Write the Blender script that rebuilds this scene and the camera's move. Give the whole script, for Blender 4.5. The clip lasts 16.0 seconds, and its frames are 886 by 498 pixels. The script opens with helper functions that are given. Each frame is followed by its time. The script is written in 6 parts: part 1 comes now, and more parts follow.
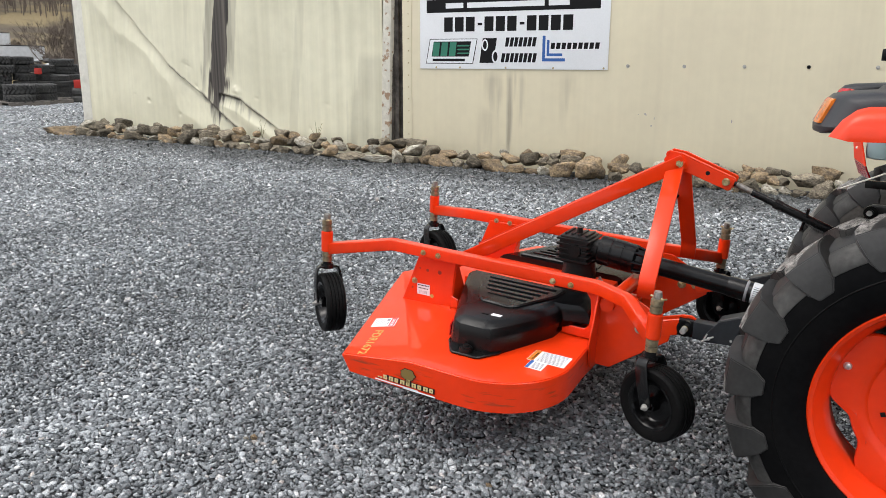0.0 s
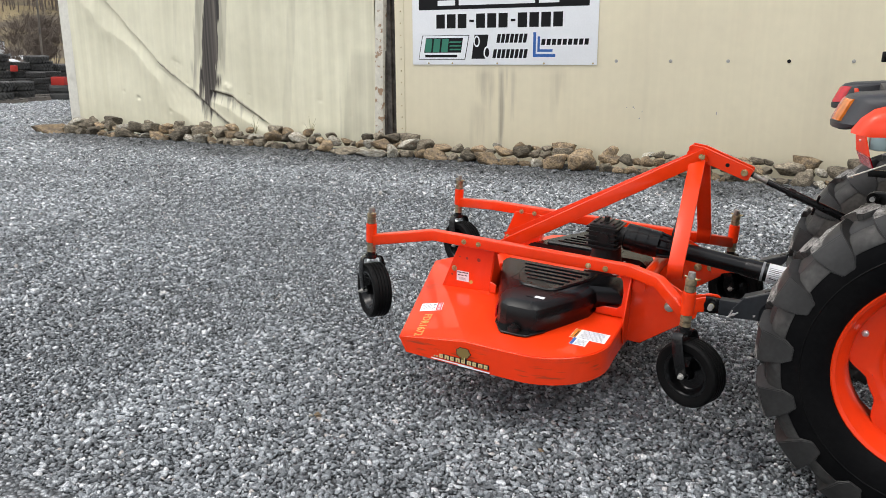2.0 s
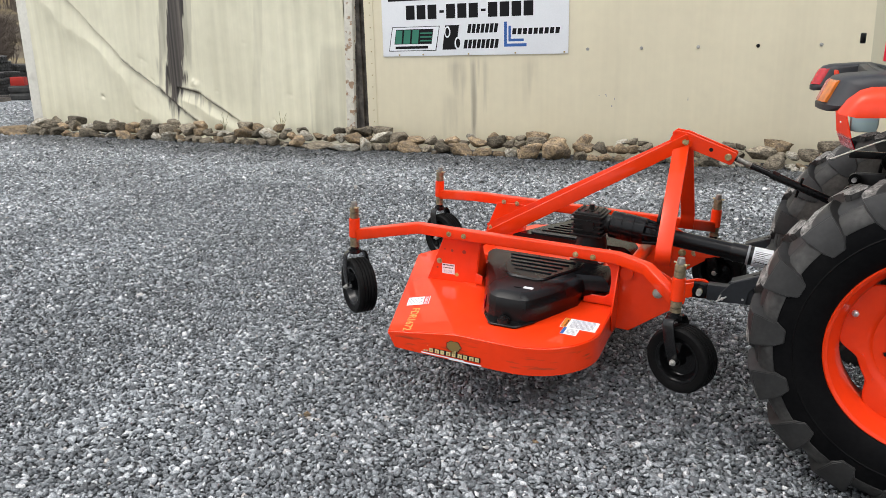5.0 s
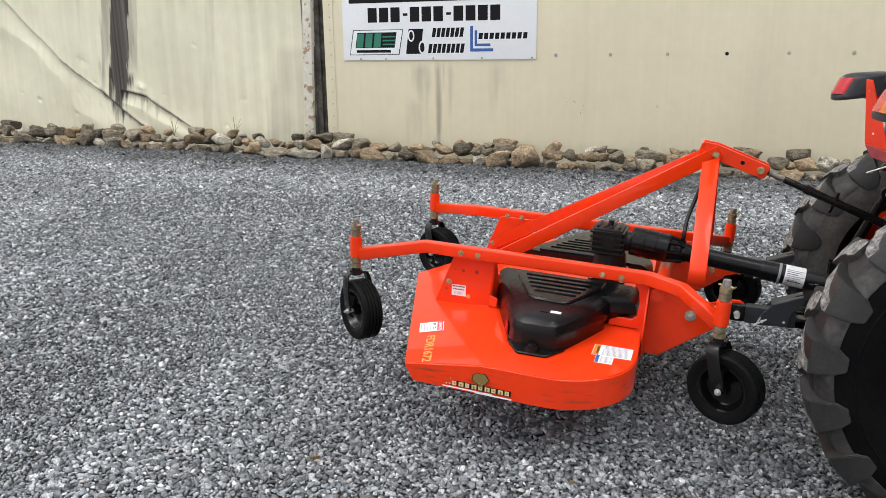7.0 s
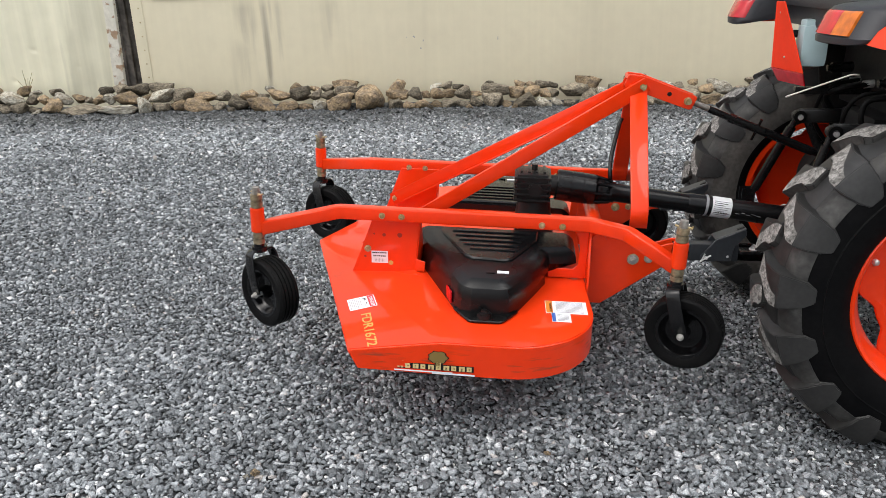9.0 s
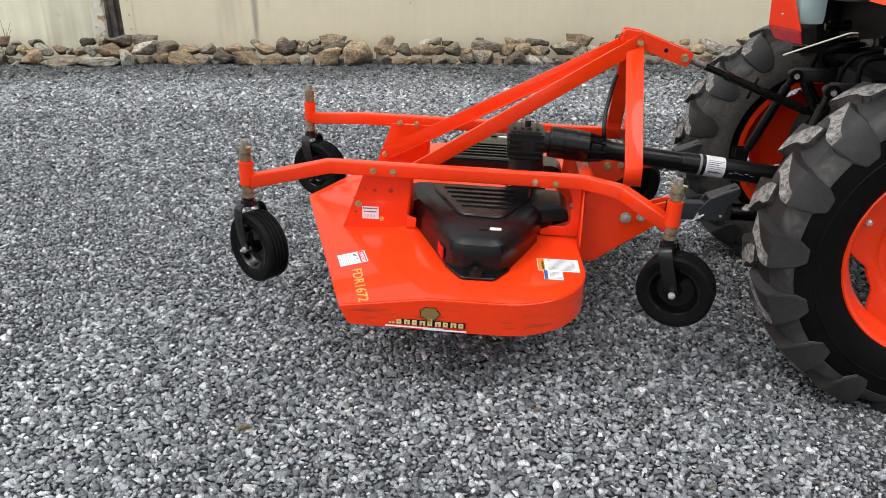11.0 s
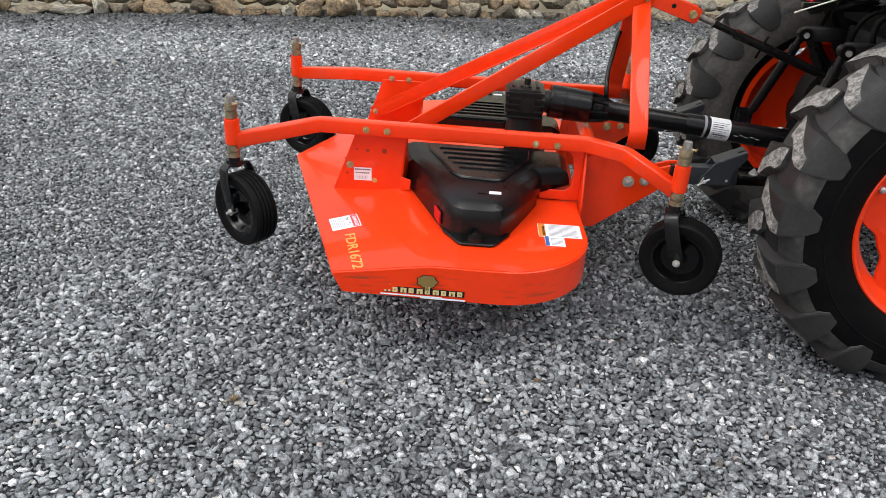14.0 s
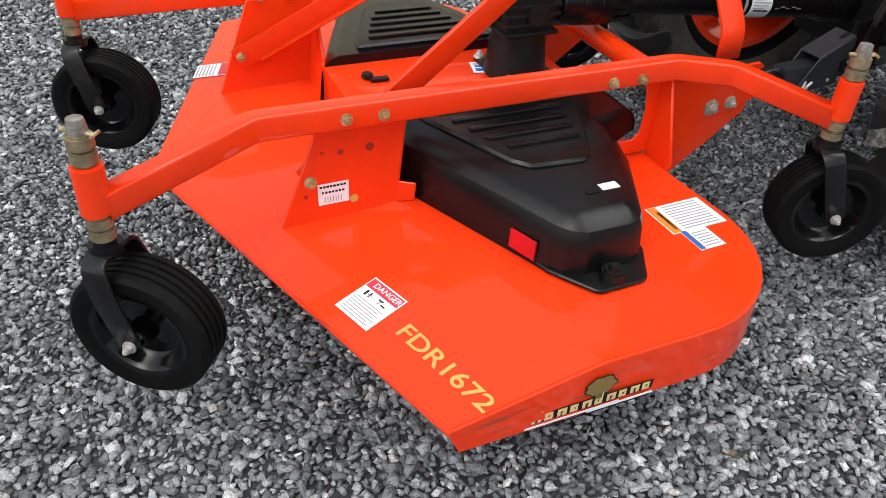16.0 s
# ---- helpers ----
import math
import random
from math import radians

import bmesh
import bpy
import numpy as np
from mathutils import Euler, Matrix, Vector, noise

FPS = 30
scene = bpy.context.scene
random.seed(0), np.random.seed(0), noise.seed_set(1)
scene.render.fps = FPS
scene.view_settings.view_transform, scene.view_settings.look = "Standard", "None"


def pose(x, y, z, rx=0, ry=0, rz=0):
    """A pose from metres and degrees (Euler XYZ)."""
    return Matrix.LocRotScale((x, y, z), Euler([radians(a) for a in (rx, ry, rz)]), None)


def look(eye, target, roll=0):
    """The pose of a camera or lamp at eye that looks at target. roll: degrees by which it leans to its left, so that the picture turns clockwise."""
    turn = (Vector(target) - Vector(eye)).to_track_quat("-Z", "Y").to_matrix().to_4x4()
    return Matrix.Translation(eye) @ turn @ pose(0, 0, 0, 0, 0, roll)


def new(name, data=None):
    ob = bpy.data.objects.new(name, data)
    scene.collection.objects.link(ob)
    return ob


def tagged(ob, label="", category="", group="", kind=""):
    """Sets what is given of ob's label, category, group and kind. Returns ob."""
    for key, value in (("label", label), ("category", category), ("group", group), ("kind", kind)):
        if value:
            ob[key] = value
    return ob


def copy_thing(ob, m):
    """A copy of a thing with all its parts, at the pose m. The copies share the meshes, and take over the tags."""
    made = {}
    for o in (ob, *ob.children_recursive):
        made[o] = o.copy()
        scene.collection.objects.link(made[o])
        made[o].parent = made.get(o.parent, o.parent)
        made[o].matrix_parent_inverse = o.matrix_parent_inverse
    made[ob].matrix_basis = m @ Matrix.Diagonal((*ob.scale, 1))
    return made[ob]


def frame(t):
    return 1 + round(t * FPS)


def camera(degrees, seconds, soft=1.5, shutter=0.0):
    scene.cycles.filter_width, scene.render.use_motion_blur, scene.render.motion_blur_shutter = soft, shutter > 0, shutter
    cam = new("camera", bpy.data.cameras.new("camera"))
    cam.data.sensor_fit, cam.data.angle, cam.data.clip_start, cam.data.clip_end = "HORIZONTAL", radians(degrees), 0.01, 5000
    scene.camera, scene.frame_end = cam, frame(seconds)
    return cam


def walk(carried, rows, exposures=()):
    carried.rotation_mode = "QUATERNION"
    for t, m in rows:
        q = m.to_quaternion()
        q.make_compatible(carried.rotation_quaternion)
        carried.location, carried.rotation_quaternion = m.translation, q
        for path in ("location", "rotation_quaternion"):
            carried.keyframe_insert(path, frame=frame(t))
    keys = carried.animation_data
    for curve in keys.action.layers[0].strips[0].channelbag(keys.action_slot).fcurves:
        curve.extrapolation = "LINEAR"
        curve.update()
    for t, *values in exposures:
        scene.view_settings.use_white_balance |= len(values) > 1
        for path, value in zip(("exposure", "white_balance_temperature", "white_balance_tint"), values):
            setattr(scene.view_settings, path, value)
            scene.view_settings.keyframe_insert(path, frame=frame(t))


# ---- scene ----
cam = camera(59.8, 16.0, soft=0.5)
METRES, EYE, TILT, LEAN, TURN = 3.70, 1.542, -0.78, -1.31, 27.31
ROWS = [
    (0.0, 0.0, 0.0, 0.0, 0.02, -13.49, -0.1),
    (0.5, -0.0021, -0.0031, 0.0016, 0.33, -13.42, 0.11),
    (1.0, -0.0188, -0.0224, 0.0073, 0.09, -13.54, 0.16),
    (1.5, -0.0709, -0.0528, 0.0073, -0.77, -13.73, 0.22),
    (2.0, -0.0918, -0.0718, 0.0143, -2.44, -14.07, 0.32),
    (2.5, -0.0918, -0.0816, 0.0225, -4.14, -14.37, 0.67),
    (3.0, -0.0852, -0.0667, 0.0168, -5.29, -14.69, 1.2),
    (3.5, -0.0968, -0.0655, 0.0174, -5.56, -14.83, 1.54),
    (4.0, -0.0988, -0.0661, 0.0157, -5.07, -14.98, 1.7),
    (6.5, -0.161, -0.0128, 0.0116, -5.66, -14.06, 0.24),
    (7.0, -0.1893, 0.031, 0.0128, -9.48, -14.43, 0.76),
    (7.5, -0.2493, 0.065, 0.0137, -14.44, -15.52, 1.34),
    (8.0, -0.2863, 0.085, 0.0176, -18.82, -16.72, 1.69),
    (8.5, -0.2911, 0.1229, 0.0121, -22.15, -18.09, 1.91),
    (9.0, -0.2793, 0.164, 0.0124, -24.3, -19.32, 2.16),
    (11.5, -0.2844, 0.1729, 0.0043, -25.14, -22.48, 1.15),
    (12.0, -0.286, 0.1741, 0.0042, -24.82, -22.54, 0.83),
    (12.5, -0.2863, 0.1741, 0.0034, -24.65, -22.57, 0.61),
    (13.0, -0.2871, 0.1737, 0.0034, -24.8, -22.88, 0.41),
    (13.5, -0.2873, 0.1781, 0.0021, -25.45, -24.08, 0.35),
    (14.0, -0.2848, 0.2086, 0.0009, -26.37, -25.53, 0.21),
    (14.5, -0.312, 0.3268, -0.0229, -29.86, -33.31, -1.26),
    (15.0, -0.3148, 0.4458, -0.0326, -33.84, -32.74, 1.99),
    (15.5, -0.2958, 0.5535, -0.0315, -41.32, -33.67, 1.88),
    (16.0, -0.2905, 0.65, -0.0357, -54.02, -36.52, 0.59),
]
walk(cam, [(t, pose(0, 0, EYE, TILT, LEAN, TURN) @ pose(METRES * x, METRES * y, METRES * z, 90 + pitch, roll, yaw)) for t, x, y, z, yaw, pitch, roll in ROWS])


# ---- world, sun ----
world = bpy.data.worlds.new("overcast_sky")
scene.world = world
world.use_nodes = True
wn, wl = world.node_tree.nodes, world.node_tree.links
sky = wn.new("ShaderNodeTexSky")
sky.sky_type, sky.sun_disc = "NISHITA", False
sky.sun_elevation, sky.sun_rotation = radians(58), radians(-118)
sky.air_density, sky.dust_density, sky.ozone_density = 1.0, 4.0, 1.0
veil = wn.new("ShaderNodeHueSaturation")
veil.inputs["Saturation"].default_value = 0.3
wl.new(sky.outputs[0], veil.inputs["Color"])
wl.new(veil.outputs[0], wn["Background"].inputs["Color"])
wn["Background"].inputs["Strength"].default_value = 0.15

sun = new("sun", bpy.data.lights.new("sun", "SUN"))
sun.data.energy, sun.data.angle, sun.data.color = 1.1, radians(45), (1.0, 0.985, 0.96)
sun.matrix_world = look((6.7, -1.1, 14), (-1, 3, 0))
scene.view_settings.exposure = 0.63


# ---- materials ----
def material(name, colour, rough=0.5, metal=0.0, coat=0.0, grain=0.0, grain_scale=60.0, bump=0.0, bump_scale=200.0,
             second=None, blotch=3.0, spread=(0.4, 0.65), per_island=0.0, per_object=0.0, rough_var=0.0, transmission=0.0, spec=0.5, relief=0.002):
    """A procedural surface: base colour with stains at two scales, grain, bump and roughness variation."""
    m = bpy.data.materials.new(name)
    m.use_nodes = True
    n, l = m.node_tree.nodes, m.node_tree.links
    b = n["Principled BSDF"]
    b.inputs["Roughness"].default_value, b.inputs["Metallic"].default_value = rough, metal
    b.inputs["Coat Weight"].default_value, b.inputs["Coat Roughness"].default_value = coat, 0.05
    b.inputs["Transmission Weight"].default_value = transmission
    b.inputs["Specular IOR Level"].default_value = spec
    co = n.new("ShaderNodeTexCoord")
    big = n.new("ShaderNodeTexNoise")
    big.inputs["Scale"].default_value, big.inputs["Detail"].default_value = blotch, 6
    fine = n.new("ShaderNodeTexNoise")
    fine.inputs["Scale"].default_value, fine.inputs["Detail"].default_value = grain_scale, 4
    for t in (big, fine):
        l.new(co.outputs["Object"], t.inputs["Vector"])
    ramp = n.new("ShaderNodeMapRange")
    ramp.inputs["From Min"].default_value, ramp.inputs["From Max"].default_value = spread
    l.new(big.outputs[0], ramp.inputs[0])
    mix = n.new("ShaderNodeMix")
    mix.data_type = "RGBA"
    mix.inputs[6].default_value = (*colour, 1)
    mix.inputs[7].default_value = (*(second or [c * 0.85 for c in colour]), 1)
    l.new(ramp.outputs[0], mix.inputs[0])
    hsv = n.new("ShaderNodeHueSaturation")
    l.new(mix.outputs[2], hsv.inputs["Color"])
    value = n.new("ShaderNodeMapRange")
    value.inputs["To Min"].default_value, value.inputs["To Max"].default_value = 1 - grain, 1 + grain
    value.inputs["From Min"].default_value, value.inputs["From Max"].default_value = 0.3, 0.7
    l.new(fine.outputs[0], value.inputs[0])
    last = value.outputs[0]
    for amount, node, out in ((per_island, "ShaderNodeNewGeometry", "Random Per Island"), (per_object, "ShaderNodeObjectInfo", "Random")):
        if amount:
            src = n.new(node)
            r = n.new("ShaderNodeMapRange")
            r.inputs["To Min"].default_value, r.inputs["To Max"].default_value = 1 - amount, 1 + amount
            l.new(src.outputs[out], r.inputs[0])
            mul = n.new("ShaderNodeMath")
            mul.operation = "MULTIPLY"
            l.new(last, mul.inputs[0])
            l.new(r.outputs[0], mul.inputs[1])
            last = mul.outputs[0]
    l.new(last, hsv.inputs["Value"])
    l.new(hsv.outputs[0], b.inputs["Base Color"])
    if rough_var:
        rv = n.new("ShaderNodeMapRange")
        rv.inputs["From Min"].default_value, rv.inputs["From Max"].default_value = 0.3, 0.7
        rv.inputs["To Min"].default_value, rv.inputs["To Max"].default_value = max(0.02, rough - rough_var), min(1, rough + rough_var)
        l.new(big.outputs[0], rv.inputs[0])
        l.new(rv.outputs[0], b.inputs["Roughness"])
    if bump:
        tex = n.new("ShaderNodeTexNoise")
        tex.inputs["Scale"].default_value, tex.inputs["Detail"].default_value = bump_scale, 3
        l.new(co.outputs["Object"], tex.inputs["Vector"])
        bp = n.new("ShaderNodeBump")
        bp.inputs["Strength"].default_value, bp.inputs["Distance"].default_value = bump, relief
        l.new(tex.outputs[0], bp.inputs["Height"])
        l.new(bp.outputs[0], b.inputs["Normal"])
    return m


ORANGE = material("orange_paint", (0.82, 0.043, 0.0045), 0.36, coat=0.55, grain=0.03, grain_scale=25, bump=0.02, bump_scale=60, second=(0.77, 0.039, 0.0045), rough_var=0.05, spec=0.15)


def scuffed(base):
    """The same paint with rubbed streaks and scratches along the low skirt."""
    m = base.copy()
    m.name = "scuffed_orange_paint"
    n, l = m.node_tree.nodes, m.node_tree.links
    b = n["Principled BSDF"]
    was = b.inputs["Base Color"].links[0].from_socket
    co = n.new("ShaderNodeTexCoord")
    mp = n.new("ShaderNodeMapping")
    mp.inputs["Scale"].default_value = (9, 9, 70)
    l.new(co.outputs["Object"], mp.inputs[0])
    tex = n.new("ShaderNodeTexNoise")
    tex.inputs["Scale"].default_value, tex.inputs["Detail"].default_value = 1.0, 8
    l.new(mp.outputs[0], tex.inputs["Vector"])
    rub = n.new("ShaderNodeMapRange")
    rub.inputs["From Min"].default_value, rub.inputs["From Max"].default_value = 0.57, 0.7
    rub.inputs["To Min"].default_value, rub.inputs["To Max"].default_value = 0.0, 0.75
    l.new(tex.outputs[0], rub.inputs[0])
    sep = n.new("ShaderNodeSeparateXYZ")
    l.new(co.outputs["Object"], sep.inputs[0])
    low = n.new("ShaderNodeMapRange")
    low.inputs["From Min"].default_value, low.inputs["From Max"].default_value = 0.415, 0.37
    l.new(sep.outputs["Z"], low.inputs[0])
    k = n.new("ShaderNodeMath")
    k.operation = "MULTIPLY"
    l.new(rub.outputs[0], k.inputs[0])
    l.new(low.outputs[0], k.inputs[1])
    mix = n.new("ShaderNodeMix")
    mix.data_type = "RGBA"
    l.new(k.outputs[0], mix.inputs[0])
    l.new(was, mix.inputs[6])
    mix.inputs[7].default_value = (0.22, 0.05, 0.02, 1)
    l.new(mix.outputs[2], b.inputs["Base Color"])
    return m


DECKPAINT = scuffed(ORANGE)
BLACK = material("black_plastic", (0.003, 0.003, 0.0035), 0.24, grain=0.15, bump=0.1, bump_scale=900, second=(0.005, 0.005, 0.005), rough_var=0.08, spec=0.3)
IRON = material("black_painted_steel", (0.006, 0.006, 0.0066), 0.2, grain=0.2, bump=0.1, bump_scale=300, second=(0.011, 0.0108, 0.0105), rough_var=0.08, spec=0.3)
RIMBLACK = material("glossy_black_rim_paint", (0.0025, 0.0025, 0.003), 0.14, grain=0.1, second=(0.004, 0.004, 0.004), rough_var=0.05, spec=0.3)
CAST = material("black_cast_iron", (0.007, 0.007, 0.0073), 0.32, grain=0.2, bump=0.45, bump_scale=350, second=(0.013, 0.0128, 0.0125), spec=0.25)
RUBBER = material("black_rubber", (0.004, 0.004, 0.0042), 0.5, grain=0.2, bump=0.2, bump_scale=400, second=(0.007, 0.007, 0.007), rough_var=0.1, spec=0.07)
LUG = material("dusty_rubber_lug", (0.0105, 0.0104, 0.0101), 0.5, grain=0.25, grain_scale=60, bump=0.16, bump_scale=220, second=(0.027, 0.0266, 0.0257), blotch=7, spread=(0.38, 0.75), spec=0.5)
CARCASS = material("tyre_sidewall_rubber", (0.0032, 0.0033, 0.0037), 0.5, grain=0.25, bump=0.15, bump_scale=300, second=(0.005, 0.005, 0.0052), blotch=6, spec=0.06)
TREAD = material("dusty_worn_tread_face", (0.27, 0.262, 0.247), 0.9, grain=0.6, grain_scale=140, bump=1.0, bump_scale=110, second=(0.13, 0.126, 0.118), blotch=34, spread=(0.45, 0.6), spec=0.2)
LUGSIDE = material("dusty_lug_flank", (0.025, 0.0246, 0.0235), 0.62, grain=0.3, grain_scale=50, bump=0.3, bump_scale=120, second=(0.07, 0.068, 0.064), blotch=9, spec=0.35)
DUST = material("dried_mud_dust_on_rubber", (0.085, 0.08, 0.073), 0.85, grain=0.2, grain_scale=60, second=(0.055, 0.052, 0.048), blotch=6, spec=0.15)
UNDERBODY = material("black_underbody", (0.008, 0.008, 0.0085), 0.6, grain=0.3, second=(0.014, 0.0137, 0.013), spec=0.2)
ZINC = material("yellow_zinc_plated_steel", (0.42, 0.31, 0.13), 0.35, metal=0.6, grain=0.3, bump=0.1, second=(0.5, 0.43, 0.28), blotch=60)
COLLAR = material("yellow_zinc_collar", (0.33, 0.27, 0.17), 0.42, metal=0.55, grain=0.3, bump=0.3, second=(0.2, 0.16, 0.1), blotch=25)
STEEL = material("bright_steel", (0.72, 0.72, 0.7), 0.28, metal=0.55, grain=0.15, second=(0.5, 0.5, 0.49), blotch=50)
GALV = material("dull_galvanised_steel", (0.42, 0.41, 0.385), 0.5, metal=0.25, grain=0.25, second=(0.33, 0.32, 0.3), blotch=40)
DULL = material("dull_weathered_steel", (0.3, 0.285, 0.26), 0.45, metal=0.5, grain=0.3, bump=0.2, second=(0.2, 0.18, 0.15), blotch=40)
WHITE = material("white_label", (0.82, 0.84, 0.86), 0.4, grain=0.02, second=(0.8, 0.82, 0.84))
INK = material("black_print", (0.006, 0.006, 0.007), 0.45, spec=0.2)
GREYINK = material("grey_print", (0.3, 0.3, 0.32), 0.5)
GREEN = material("green_print", (0.03, 0.2, 0.13), 0.4)
BLUE = material("blue_print", (0.03, 0.12, 0.4), 0.4)
REDINK = material("red_print", (0.6, 0.03, 0.05), 0.4)
ORANGEINK = material("orange_print", (0.75, 0.25, 0.03), 0.4)
GOLD = material("gold_print", (0.56, 0.36, 0.09), 0.4)
PALEGOLD = material("pale_gold_print", (0.72, 0.56, 0.26), 0.4)
HOLE = material("shaded_bolt_hole", (0.3, 0.02, 0.004), 0.6)
OLIVE = material("olive_print", (0.22, 0.15, 0.045), 0.4)
CREAM = material("cream_painted_panel", (0.75, 0.684, 0.5), 0.5, grain=0.02, grain_scale=8, bump=0.15, bump_scale=30, second=(0.7, 0.636, 0.465), blotch=0.7, rough_var=0.1)
IVORY = material("ivory_corrugated_steel", (0.79, 0.757, 0.575), 0.5, grain=0.03, grain_scale=6, bump=0.2, bump_scale=14, second=(0.71, 0.678, 0.51), blotch=1.1)
TRIM = material("off_white_trim", (0.72, 0.7, 0.62), 0.5, grain=0.06, grain_scale=20, second=(0.5, 0.47, 0.4), blotch=5, spread=(0.55, 0.8))
PEEL = material("peeling_white_paint", (0.66, 0.63, 0.54), 0.6, grain=0.1, grain_scale=20, second=(0.36, 0.24, 0.15), blotch=11, spread=(0.56, 0.62))
CHAR = material("charred_weathered_board", (0.06, 0.052, 0.045), 0.75, grain=0.5, grain_scale=14, bump=0.7, bump_scale=60, second=(0.13, 0.115, 0.1), blotch=4)
GREYSTEEL = material("grey_painted_steel", (0.018, 0.021, 0.025), 0.4, grain=0.15, bump=0.1, bump_scale=300, second=(0.026, 0.029, 0.033), rough_var=0.08, spec=0.4)
GREYPLASTIC = material("dark_grey_plastic", (0.024, 0.026, 0.03), 0.45, grain=0.08, bump=0.15, bump_scale=800, second=(0.03, 0.031, 0.035), spec=0.4)
REDPANEL = material("bright_red_plastic", (0.85, 0.012, 0.04), 0.4, grain=0.03)
REDLENS = material("red_lens", (0.55, 0.008, 0.015), 0.2, coat=0.15, grain=0.2, grain_scale=30, spec=0.5)
FLUOR = material("fluorescent_orange_film", (1.0, 0.045, 0.006), 0.45, grain=0.02, spec=0.3)
AMBER = material("amber_lens", (0.62, 0.15, 0.006), 0.2, coat=0.15, grain=0.25, grain_scale=30, spec=0.5)
JUG = material("translucent_washer_jug", (0.45, 0.6, 0.62), 0.35, grain=0.08, grain_scale=12)
GLASS = material("cab_glass", (0.5, 0.63, 0.6), 0.03, transmission=1.0)
ROCK = material("field_stone", (0.2, 0.172, 0.128), 0.9, grain=0.6, grain_scale=14, bump=1.0, bump_scale=9, second=(0.1, 0.086, 0.066), blotch=4, per_object=0.5, relief=0.02, spec=0.2)
ROCKTAN = material("tan_field_stone", (0.31, 0.23, 0.14), 0.9, grain=0.5, grain_scale=14, bump=1.0, bump_scale=9, second=(0.17, 0.135, 0.1), blotch=4, per_object=0.35, relief=0.02, spec=0.2)
ROCKPALE = material("pale_limestone", (0.42, 0.4, 0.34), 0.9, grain=0.5, grain_scale=14, bump=1.0, bump_scale=9, second=(0.19, 0.16, 0.115), blotch=4, per_object=0.25, relief=0.02, spec=0.2)
REDPLASTIC = material("faded_red_plastic", (0.45, 0.025, 0.015), 0.5, grain=0.1)
OLDRUBBER = material("weathered_tyre_rubber", (0.03, 0.03, 0.03), 0.75, grain=0.3, second=(0.06, 0.06, 0.058), blotch=4)
PALLET = material("grey_pallet_wood", (0.16, 0.14, 0.12), 0.8, grain=0.3, second=(0.1, 0.09, 0.08))
TRAILERWHITE = material("far_white_trailer", (0.62, 0.64, 0.66), 0.5, grain=0.05)
# near-black colour that paints the shade between loose stones
GAPBED = material("dark_bed_for_gap_shade", (0.022, 0.0235, 0.025), 0.9, grain=0.4, grain_scale=90, second=(0.05, 0.052, 0.055), blotch=8)
BARK = material("bare_twig_bark", (0.15, 0.122, 0.102), 0.9, grain=0.3)
STRAW = material("dry_grass_stem", (0.3, 0.27, 0.13), 0.8, grain=0.3)


